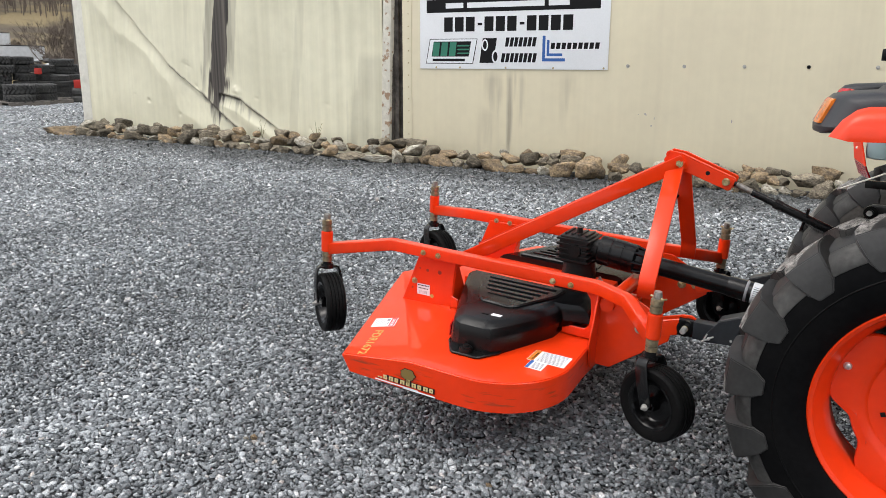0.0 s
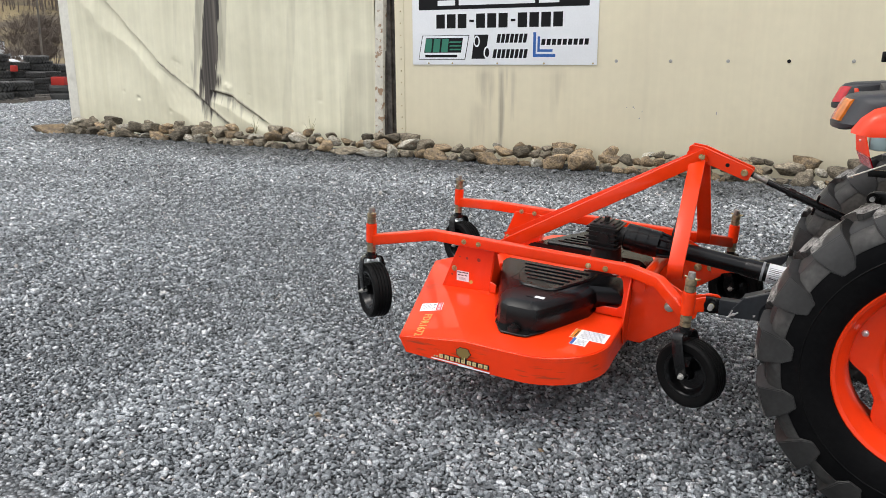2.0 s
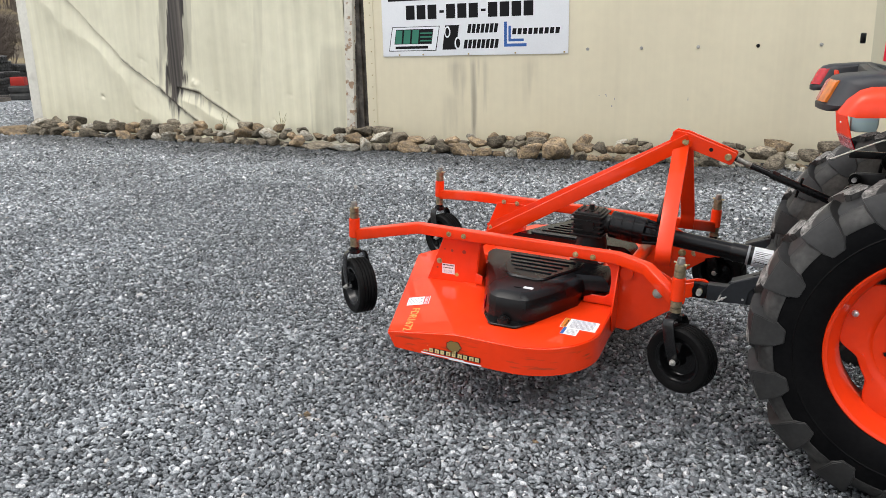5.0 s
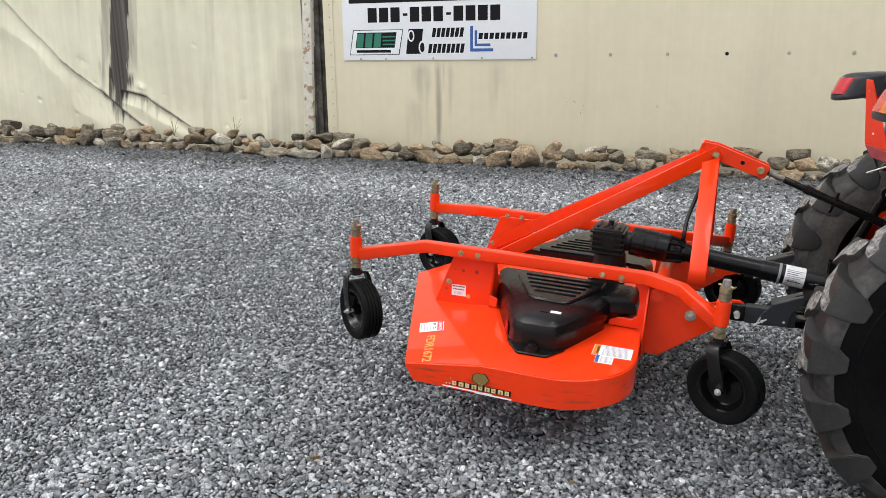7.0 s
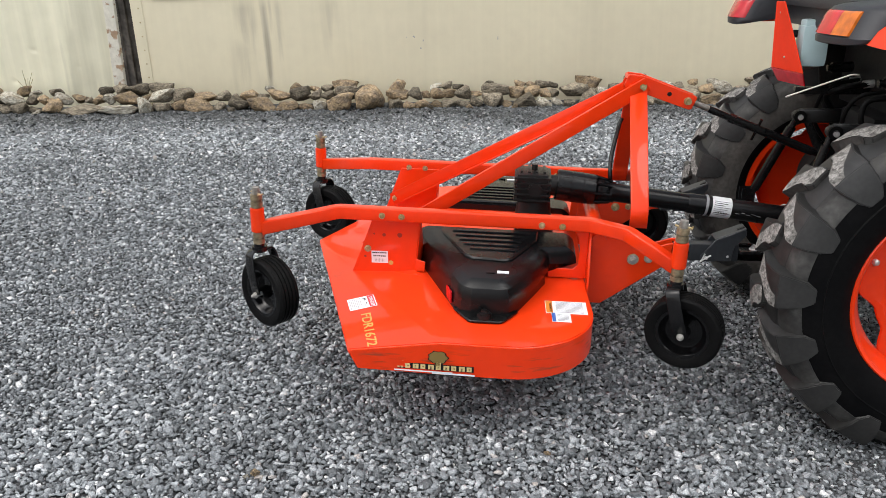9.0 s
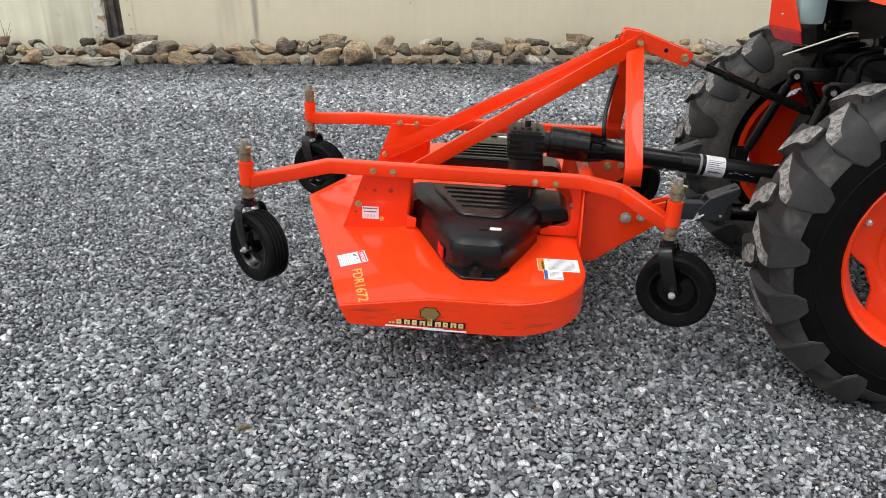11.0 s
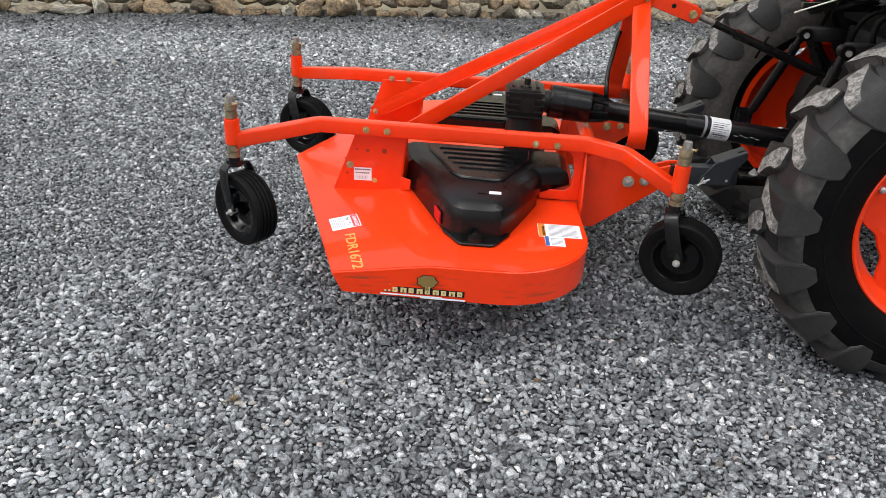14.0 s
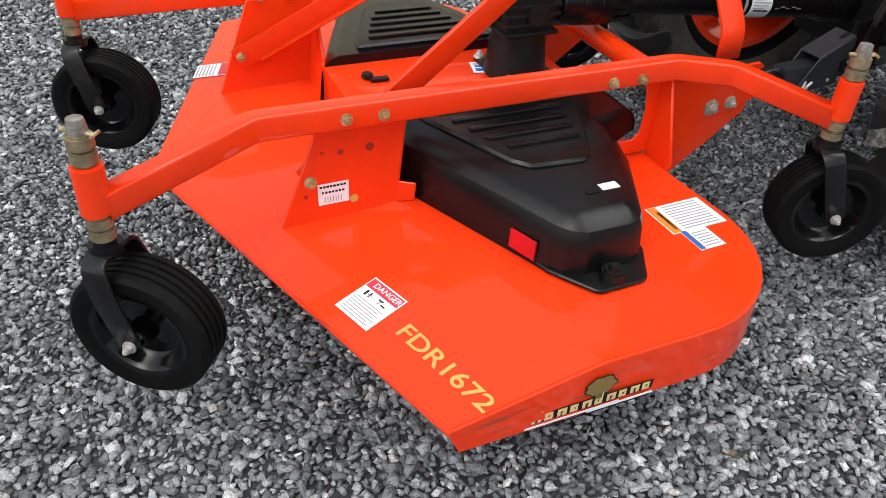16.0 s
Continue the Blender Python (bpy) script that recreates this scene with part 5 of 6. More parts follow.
for s in (-1, 1):
    build_rear_wheel(s)

part("rear_axle", merged(rod((0, -0.62, WHEEL_Z), (0, 0.62, WHEEL_Z), 0.085, sides=28), box(-0.17, 0.6, -0.2, 0.2, 0.40, 0.80, 0.04), box(-0.05, 0.3, -0.5, -0.34, 0.46, 0.66, 0.03), box(-0.05, 0.3, 0.34, 0.5, 0.46, 0.66, 0.03)), CAST, tractor, "black transmission and axle housing")
part("chassis", box(0.2, 1.3, -0.22, 0.22, 0.45, 1.0, 0.03), UNDERBODY, tractor)
part("cab_underside", box(-0.03, 1.3, -0.46, 0.46, 1.0, 1.34, 0.03), UNDERBODY, tractor)
part("hydraulic_case", box(-0.12, 0.3, -0.17, 0.17, 0.78, 1.02, 0.03), UNDERBODY, tractor)
for s in (-1, 1):
    part("final_drive", merged(rod((0, 0.44 * s, WHEEL_Z), (0, 0.62 * s, WHEEL_Z), 0.15, 0.12, 40), rod((0.03, 0.4 * s, WHEEL_Z + 0.1), (0.03, 0.52 * s, WHEEL_Z + 0.1), 0.17, sides=28)), UNDERBODY, tractor, "black final drive housing")
part("power_take_off", rod((-0.17, 0, 0.585), (-0.32, 0, 0.60), 0.055, 0.06), BLACK, tractor)


def build_fender(s):
    dx = -0.365
    pts = lambda y, d: [(-0.055 + d, y, 1.335), (-0.03 + d, y, 1.375), (0.005, y, 1.406 - d), (0.035, y, 1.416 - d), (0.30, y, 1.43 - d), (1.0, y, 1.44 - d), (1.25, y, 1.30), (1.25, y, 1.24), (1.0, y, 1.345), (0.5, y, 1.35), (0.0, y, 1.33)]
    bm = bmesh.new()
    a = [bm.verts.new((x + dx, 0.865 * s, z)) for x, y, z in pts(0, 0.03)]
    a2 = [bm.verts.new((x + dx, 0.84 * s, z + 0.004)) for x, y, z in pts(0, 0.0)]
    b = [bm.verts.new((x + dx, 0.56 * s, z + 0.012)) for x, y, z in pts(0, 0.0)]
    for p, q in ((a, a2), (a2, b)):
        for i in range(len(p)):
            j = (i + 1) % len(p)
            bm.faces.new((p[i], p[j], q[j], q[i]))
    bm.faces.new(a)
    bm.faces.new(b[::-1])
    bmesh.ops.recalc_face_normals(bm, faces=bm.faces)
    part("fender", smooth_by_angle(bm, 60), ORANGE, tractor, "orange rear fender")
    part("inner_fender", plate([(-0.16, 0.475 * s, 1.34), (-0.1, 0.475 * s, 1.0), (0.1, 0.475 * s, 0.62), (1.25, 0.475 * s, 0.62), (1.25, 0.475 * s, 1.34)], (0, 1, 0), 0.012), UNDERBODY, tractor, "black inner fender plate")
    # lamp housing, curved in plan
    shift = 0.03 if s > 0 else 0.0
    back = -0.02 if s > 0 else 0.012
    plan = [(y, x + back, d) for y, x, d in ((0.428, -0.43, 0.012), (0.436, -0.462, 0.006), (0.45, -0.482, 0.003), (0.475, -0.497, 0.0), (0.52, -0.503, 0.0), (0.60, -0.494, 0.0), (0.67, -0.478, 0.001), (0.71, -0.458, 0.004), (0.735, -0.432, 0.012), (0.748, -0.40, 0.026))]
    bm = bmesh.new()
    rows = []
    for y, xf, d in plan:
        sec = [(xf + 0.012, 1.333 + d), (xf, 1.337 + d), (xf - 0.002, 1.357), (xf + 0.004, 1.362), (xf + 0.037, 1.44 - d), (xf + 0.046, 1.449 - d), (xf + 0.075, 1.457 - d), (-0.32, 1.466 - d), (0.55, 1.466 - d), (0.55, 1.42), (-0.30, 1.40), (-0.34, 1.36)]
        rows.append([bm.verts.new((x, (y + shift) * s, z)) for x, z in sec])
    for p, q in zip(rows, rows[1:]):
        for i in range(len(p)):
            j = (i + 1) % len(p)
            bm.faces.new((p[i], p[j], q[j], q[i]))
    bm.faces.new(rows[0])
    bm.faces.new(rows[-1][::-1])
    bmesh.ops.recalc_face_normals(bm, faces=bm.faces)
    housing = part("lamp_housing", smooth_by_angle(bm, 42), GREYPLASTIC, tractor, "dark grey plastic tail lamp housing")

    def lens(name, stations, mat, label):
        bm = bmesh.new()
        rows = []
        for y in stations:
            for (ya, xa, _), (yb, xb, _) in zip(plan, plan[1:]):
                if ya <= y <= yb:
                    xf = xa + (xb - xa) * (y - ya) / (yb - ya)
            up = 0.012 * max(0.0, (y - 0.7) / 0.04)
            rows.append([bm.verts.new((xf + dx2, (y + shift) * s, z)) for dx2, z in ((0.012, 1.364), (-0.003, 1.3645), (0.001, 1.374), (0.024, 1.43 - up), (0.033, 1.4385 - up), (0.046, 1.4385 - up))])
        for p, q in zip(rows, rows[1:]):
            for i in range(6):
                bm.faces.new((p[i], p[(i + 1) % 6], q[(i + 1) % 6], q[i]))
        bm.faces.new(rows[0])
        bm.faces.new(rows[-1][::-1])
        bmesh.ops.recalc_face_normals(bm, faces=bm.faces)
        part(name, smooth_by_angle(bm, 50), mat, housing, label)

    lens("stop_lamp", (0.437, 0.443, 0.45, 0.475, 0.5, 0.54, 0.60), REDLENS, "red tail lamp lens")
    lens("turn_lamp", (0.601, 0.63, 0.655, 0.675, 0.682), AMBER, "amber turn signal lens")


for s in (-1, 1):
    build_fender(s)

# cab: sill, glass, pillars, seat back and red panel seen through the glass
part("cab_sill", box(-0.30, 0.95, -0.62, 0.62, 1.34, 1.468, 0.02), GREYPLASTIC, tractor)
part("rear_cowl", box(-0.33, -0.25, -0.44, 0.44, 1.42, 1.462, 0.015), GREYPLASTIC, tractor)
for s in (-1, 1):
    part("cab_pillar", sweep(round_path([(-0.14, 0.58 * s, 1.46), (-0.17, 0.575 * s, 1.8), (-0.10, 0.55 * s, 2.35)], 0.2), tube_section(0.05, 0.045, 0.012), up=(1, 0, 0)), IRON, tractor)
    part("side_window", plate([(-0.11, 0.60 * s, 1.47), (0.9, 0.60 * s, 1.47), (0.9, 0.57 * s, 2.3), (-0.10, 0.57 * s, 2.3)], (0, 1, 0.03), 0.006, 0.001), GLASS, tractor)
part("rear_window", plate([(-0.275, -0.5, 1.472), (-0.275, 0.5, 1.472), (-0.285, 0.5, 1.8), (-0.21, 0.48, 2.3), (-0.21, -0.48, 2.3), (-0.285, -0.5, 1.8)], (1, 0, 0), 0.006, 0.0), GLASS, tractor, "greenish curved cab glass")
for s in (-1, 1):
    part("quarter_window", plate([(-0.272, 0.505 * s, 1.472), (-0.16, 0.575 * s, 1.472), (-0.19, 0.57 * s, 1.8), (-0.282, 0.505 * s, 1.8)], (-0.5, s, 0), 0.006, 0.0), GLASS, tractor)
part("window_latch", box(-0.345, -0.322, 0.225, 0.245, 1.555, 1.60, 0.006), IRON, tractor)
part("cab_roof", box(-0.3, 0.95, -0.6, 0.6, 2.33, 2.42, 0.04), ORANGE, tractor)
part("seat_back", box(0.08, 0.22, -0.25, 0.25, 1.5, 2.0, 0.05), IRON, tractor)
part("hazard_panel", box(-0.294, -0.257, -0.536, -0.522, 1.50, 1.63, 0.004), REDPANEL, tractor, "red panel beside the cab glass")

# slow-moving panel
smv = part("warning_panel", plate([(-0.43, 0.187, 1.444), (-0.417, 0.119, 1.444), (-0.335, 0.04, 1.165), (-0.385, 0.30, 1.165)], (1, 0.2, 0.25), 0.006), FLUOR, tractor, "folded orange warning panel")
part("panel_lip", plate([(-0.385, 0.30, 1.164), (-0.335, 0.04, 1.164), (-0.312, 0.065, 1.11), (-0.36, 0.265, 1.11)], (1, 0.2, 0.6), 0.006), REDLENS, smv, "dark red lower lip")
for z in (1.22, 1.40):
    x = -0.366 - 0.2 * (z - 1.165)
    part("rivet", rod((x, 0.165, z), (x - 0.006, 0.165, z), 0.005, 0.004, sides=10), STEEL, smv)
part("panel_bracket", box(-0.37, -0.02, 0.14, 0.17, 1.3, 1.33, 0.004), IRON, tractor)
part("lower_bracket", box(-0.33, -0.02, 0.12, 0.15, 1.07, 1.1, 0.004), IRON, tractor)
part("washer_jug", merged(box(-0.345, -0.235, 0.075, 0.17, 1.185, 1.355, 0.032), box(-0.335, -0.25, 0.085, 0.16, 1.34, 1.375, 0.015)), JUG, tractor, "pale translucent washer jug")
part("prop_rod", sweep(round_path([(-0.385, 0.01, 1.078), (-0.407, 0.0, 1.076), (-0.224, -0.167, 1.187), (-0.2, -0.17, 1.185)], 0.015), ring_section(0.0032, 8), up=(0, 0, 1)), TRIM, tractor, "bright bent steel rod")
for ya, yb, zb, r in ((-0.28, -0.2, 0.93, 0.011), (-0.12, 0.02, 0.9, 0.009), (0.1, 0.22, 0.98, 0.012), (0.24, 0.3, 0.86, 0.009)):
    hose = part("hydraulic_hose", sweep(round_path([(-0.02, ya, 1.12), (-0.16 - 0.1 * abs(ya), ya * 0.8, 1.10), (-0.2, (ya + yb) / 2, zb + 0.08), (-0.08, yb, zb - 0.06)], 0.09), ring_section(r, 8), up=(0, 1, 0.2)), RUBBER, tractor)
    part("hose_fitting", rod((-0.02, ya, 1.12), (-0.07, ya, 1.115), r * 1.4, sides=8), STEEL, hose)
for s in (-1, 1):
    part("remote_coupler", merged(rod((-0.06, 0.26 * s, 1.17), (-0.15, 0.26 * s, 1.165), 0.022, sides=16, bevel=0.004), rod((-0.14, 0.26 * s, 1.165), (-0.165, 0.26 * s, 1.164), 0.015, sides=12)), IRON, tractor)

# three-point linkage, between the tractor and the mower's pins
TO_TRAC = TRAC.inverted() @ MOW


def hitch(x, y, z):
    return TO_TRAC @ Vector((x, y, z))


tl0, tl1 = hitch(0.832, 0, 1.103), Vector((-0.14, 0.0, 0.80))
d = (tl1 - tl0)
link = part("top_link", merged(rod(tl0, tl0 + d * 0.16, 0.011), rod(tl0 + d * 0.14, tl0 + d * 0.30, 0.014), rod(tl0 + d * 0.28, tl0 + d * 0.80, 0.0175), rod(tl0 + d * 0.80, tl1, 0.012)), IRON, tractor, "black threaded top link")
part("bare_thread", rod(tl0 + d * 0.05, tl0 + d * 0.2, 0.0122, sides=14), DULL, link, "bare threaded end")
part("lock_handle", rod(tl0 + d * 0.46 + Vector((0, -0.02, 0.045)), tl0 + d * 0.46 + Vector((-0.02, 0.02, -0.045)), 0.006, sides=8), IRON, link)
part("link_collar", rod(tl0 + d * 0.27, tl0 + d * 0.31, 0.019, sides=6), IRON, link)
for s in (-1, 1):
    p = hitch(0.815, 0.338 * s, 0.575)
    q = Vector((-0.02, 0.24 * s, 0.485))
    arm = part("lower_link", merged(sweep([p + Vector((-0.03, 0, 0)), p + (q - p) * 0.3, q], tube_section(0.022, 0.07, 0.006)), rod(p - Vector((0, 0.022, 0)), p + Vector((0, 0.022, 0)), 0.032)), IRON, tractor, "black lower lift arm")
    side = [(-0.722, 0.594), (-0.618, 0.637), (-0.609, 0.632), (-0.61, 0.612), (-0.65, 0.562), (-0.658, 0.51), (-0.77, 0.504), (-0.774, 0.526)]
    folded = [plate([(x, p.y + k, z) for x, z in side], (0, 1, 0), 0.005) for k in (-0.033, 0.033)]
    lid = plate([(-0.724, p.y - 0.035, 0.595), (-0.724, p.y + 0.035, 0.595), (-0.612, p.y + 0.035, 0.64), (-0.612, p.y - 0.035, 0.64)], (-0.38, 0, 0.92), 0.005)
    hood = part("stabiliser_bracket", merged(*folded, lid), GREYSTEEL, arm, "folded grey steel stabiliser bracket")
    part("link_socket", box(-0.815, -0.63, p.y - 0.026, p.y + 0.026, 0.505, 0.572, 0.004), GREYSTEEL, arm)
    part("lid_slot", box(-0.014, 0.014, -0.006, 0.006, -0.001, 0.0012, 0, Matrix.Translation((-0.63, p.y - 0.012, 0.6365)) @ pose(0, 0, 0, 0, -22, 0)), INK, hood)
    part("latch_pin", merged(rod((-0.752, p.y - 0.045, 0.522), (-0.752, p.y + 0.045, 0.522), 0.006, sides=10), rod((-0.775, p.y - 0.043, 0.508), (-0.735, p.y - 0.043, 0.534), 0.0035, sides=8), rod((-0.758, p.y - 0.043, 0.54), (-0.77, p.y - 0.043, 0.51), 0.003, sides=8)), STEEL, hood, "bright linch pin")
    part("rivet", rod((-0.672, p.y - 0.038, 0.528), (-0.672, p.y - 0.03, 0.528), 0.005, sides=10), STEEL, hood)
    part("chain_plate", box(-0.05, 0.06, -0.03, 0.03, -0.006, 0.006, 0.003, Matrix.Translation((-0.58, p.y - 0.02, 0.548))), IRON, arm)
    bolt(arm, (-0.575, p.y - 0.022, 0.556), (0, 0, 1), 0.012, STEEL)
    part("link_pin", rod(p - Vector((0, 0.06, 0)), p + Vector((0, 0.06, 0)), 0.011), STEEL, arm)
    part("check_ring", lathe([(0.018, -0.005), (0.023, 0.0), (0.018, 0.005), (0.013, 0.0)], axis_pose(p + (q - p) * 0.72 + Vector((0, 0.03 * s, 0.02)), (0.3, 1, 0.4)), 20, True), STEEL, arm)
    up = Vector((-0.294, 0.15, 0.975)) if s > 0 else Vector((-0.33, -0.345, 1.0))
    part("lift_arm", merged(sweep([Vector((0.02, 0.2 * s, 0.97)), up], tube_section(0.03, 0.06, 0.008)), rod(up - Vector((0, 0.028, 0)), up + Vector((0, 0.028, 0)), 0.022, bevel=0.005), rod(up - Vector((0, 0.04, 0)), up + Vector((0, 0.04, 0)), 0.012)), CAST, tractor)
    part("ball_joint", merged(*[rod(up + Vector((0, -0.03 + 0.012 * k, 0)), up + Vector((0, -0.024 + 0.012 * k, 0)), 0.026 - 0.002 * k, sides=20) for k in range(4)]), RUBBER, tractor)
    part("joint_cap", rod(up + Vector((-0.004, -0.05, 0)), up + Vector((-0.004, -0.038, 0)), 0.011, 0.008, 12), STEEL, tractor)
    rodend = p + (q - p) * 0.5 + Vector((0, 0, 0.03))
    part("lift_rod", merged(rod(up, rodend, 0.014), rod(up + (rodend - up) * 0.12, up + (rodend - up) * 0.82, 0.02), *[box(-0.03, 0.03, -0.004, 0.004, -0.035, 0.075, 0.003, Matrix.Translation(rodend + Vector((0, k, 0)))) for k in (-0.024, 0.024)]), IRON, tractor)
    cyl = Vector((-0.16, 0.42 * s, 0.93))
    part("lift_cylinder", merged(rod(cyl, cyl + Vector((0.14, -0.04 * s, -0.3)), 0.026), *[rod(cyl + Vector((0.004 * k, 0, -0.012 * k - 0.004)), cyl + Vector((0.006 * k, 0, -0.012 * k)), 0.036, sides=18) for k in range(5)]), IRON, tractor)


# ---- stones along the foot of the wall ----
def stone_mesh(seed):
    """A worn field stone: a ball squared off and cut by a few flat breaks."""
    rnd = random.Random(seed)
    bm = bmesh.new()
    bmesh.ops.create_icosphere(bm, subdivisions=3, radius=1)
    cuts = []
    for _ in range(13):
        d = Vector((rnd.gauss(0, 1), rnd.gauss(0, 1), rnd.gauss(0, 0.7))).normalized()
        cuts.append((d, rnd.uniform(0.55, 0.98)))
    off = Vector((rnd.random() * 50, rnd.random() * 50, 0))
    for v in bm.verts:
        p = v.co / max(sum(abs(c) ** 8 for c in v.co) ** (1 / 8), 0.01)
        for d, lim in cuts:
            over = p.dot(d) - lim
            if over > 0:
                p = p - d * over
        p = p * (1 + 0.1 * noise.noise(p * 1.1 + off) + 0.035 * noise.noise(p * 5 + off))
        v.co = p
    for axis in range(3):
        lo, hi = min(v.co[axis] for v in bm.verts), max(v.co[axis] for v in bm.verts)
        for v in bm.verts:
            v.co[axis] = (v.co[axis] - (lo + hi) / 2) / (hi - lo)
    smooth_by_angle(bm, 16)
    me = bpy.data.meshes.new("stone")
    bm.to_mesh(me)
    bm.free()
    return me


def build_stone_row():
    ob = thing("stone_border", Matrix.Identity(4), "loose dry-laid field stones along the foot of the wall", "stone border", kind="structure")
    meshes = {}
    for k, mat in enumerate((ROCK, ROCKTAN, ROCKPALE)):
        meshes[k] = []
        for i in range(11):
            me = stone_mesh(100 * k + i)
            me.materials.append(mat)
            meshes[k].append(me)
    rnd = random.Random(7)

    def put(x, y, z, w, h, k, d=None, yaw=None, tip=None):
        o = new("stone", rnd.choice(meshes[k]))
        o.parent = ob
        o.matrix_basis = pose(x, y, z, rnd.uniform(-10, 10), rnd.uniform(-11, 11) if tip is None else tip, rnd.uniform(-20, 20) if yaw is None else yaw) @ Matrix.Diagonal((w * 1.08, d or max(0.15, 0.85 * w), h * 1.12, 1))

    def kind():
        return rnd.choices((0, 1, 2), (0.46, 0.36, 0.18))[0]

    def size(small):
        w = rnd.choice((rnd.uniform(0.09, 0.145), rnd.uniform(0.13, 0.19), rnd.uniform(0.18, 0.29)))
        return w * 1.1 * small, min(0.15, max(0.068, w * rnd.uniform(0.46, 0.84))) * small

    # first course, second course, scattered third
    x = -10.95
    while x < 4.2:
        w, h = size(1.0)
        c = x + w / 2
        if not (-2.68 < c < -2.22 or -5.75 < c < -5.05):
            put(c, 8.38 + rnd.uniform(-0.05, 0.04), ground_z(c, 8.4) + 0.44 * h, w, h, kind())
            if rnd.random() < 0.35:
                put(c + rnd.uniform(-0.1, 0.1), 8.28, ground_z(c, 8.25) + 0.02, rnd.uniform(0.05, 0.09), 0.06, kind(), 0.07)
        x += w * 1.0
    x = -10.9
    while x < 4.0:
        w, h = size(0.95)
        c = x + w / 2
        if not -2.62 < c < -2.3:
            put(c, 8.49 + rnd.uniform(-0.04, 0.03), ground_z(c, 8.4) + 0.095 + 0.42 * h, w, h, kind())
        x += w * 0.94
    x = -10.6
    while x < 4.0:
        w, h = size(0.85)
        c = x + w / 2
        if rnd.random() < (0.9 if -3.75 < x < -2.4 else 0.42 if x < -5 else 0.5):
            put(c, 8.6 + rnd.uniform(-0.02, 0.02), ground_z(c, 8.4) + 0.165 + 0.42 * h, w, h, kind())
        x += w * 1.0
    # the few large ones
    put(-2.42, 8.32, ground_z(-2.4, 8.4) + 0.13, 0.33, 0.25, 1, 0.3, 12, 18)
    put(-2.74, 8.28, ground_z(-2.7, 8.4) + 0.08, 0.27, 0.17, 1, 0.24, -8, -10)
    put(-2.16, 8.47, ground_z(-2.2, 8.4) + 0.15, 0.16, 0.26, 1, 0.18, 0, 10)
    put(-5.60, 8.28, ground_z(-5.8, 8.4) + 0.045, 0.46, 0.09, 0, 0.26, 0, 2)
    put(-5.16, 8.27, ground_z(-5.4, 8.4) + 0.045, 0.40, 0.09, 2, 0.25, 5, -2)
    put(-4.88, 8.26, ground_z(-5.0, 8.4) + 0.08, 0.14, 0.19, 2, 0.16, 10, 5)
    put(-10.75, 8.5, ground_z(-10.7, 8.4) + 0.16, 0.3, 0.15, 2, 0.22, 0, 4)
    put(-11.1, 8.35, ground_z(-11, 8.4) + 0.05, 0.6, 0.16, 1, 0.5, 0, 0)
    return ob


build_stone_row()


def build_weed(x, y, z, seed, n=9):
    rnd = random.Random(seed)
    ob = thing("dry_weed", pose(x, y, z), "dry grass tuft between the stones", "weed")
    for i in range(n):
        a, t, h = rnd.uniform(0, 6.28), rnd.uniform(0.01, 0.09), rnd.uniform(0.12, 0.32)
        part("stem", sweep([(0, 0, 0), (t * 0.4 * math.cos(a), t * 0.4 * math.sin(a), h * 0.6), (t * math.cos(a), t * math.sin(a), h)], [(-0.003, 0), (0.0, 0.002), (0.003, 0)], up=(0, 1, 0.1)), STRAW, ob)


build_weed(-6.35, 8.6, ground_z(-6.3, 8.4) + 0.14, 1)
build_weed(-7.3, 8.6, ground_z(-7.3, 8.4) + 0.15, 2, 5)


# ---- tyre stacks, trailers, trees beyond the corner ----
def build_tyre(r, w):
    prof = [(r * 0.56, -w * 0.36), (r * 0.72, -w * 0.5), (r * 0.9, -w * 0.47), (r * 0.97, -w * 0.36), (r * 0.97, w * 0.36), (r * 0.9, w * 0.47), (r * 0.72, w * 0.5), (r * 0.56, w * 0.36)]
    ob = new("worn_tractor_tyre")
    tagged(ob, "weathered black used tyre in a stack", "tyre", "stacked tyres")
    part("carcass", lathe(prof, Matrix.Identity(4), 36, True), OLDRUBBER, ob)
    bms = []
    for i in range(20):
        for k in (-1, 1):
            a = 2 * math.pi * (i + 0.25 * k) / 20
            bms.append(box(-0.025, 0.035, -r * 0.09, r * 0.09, -w * 0.24, w * 0.24, 0, Matrix.Rotation(a, 4, "Z") @ Matrix.Translation((r * 0.975, 0, w * 0.22 * k)) @ Matrix.Rotation(0.7 * k, 4, "X")))
    part("tread", merged(*bms), OLDRUBBER, ob)
    return ob


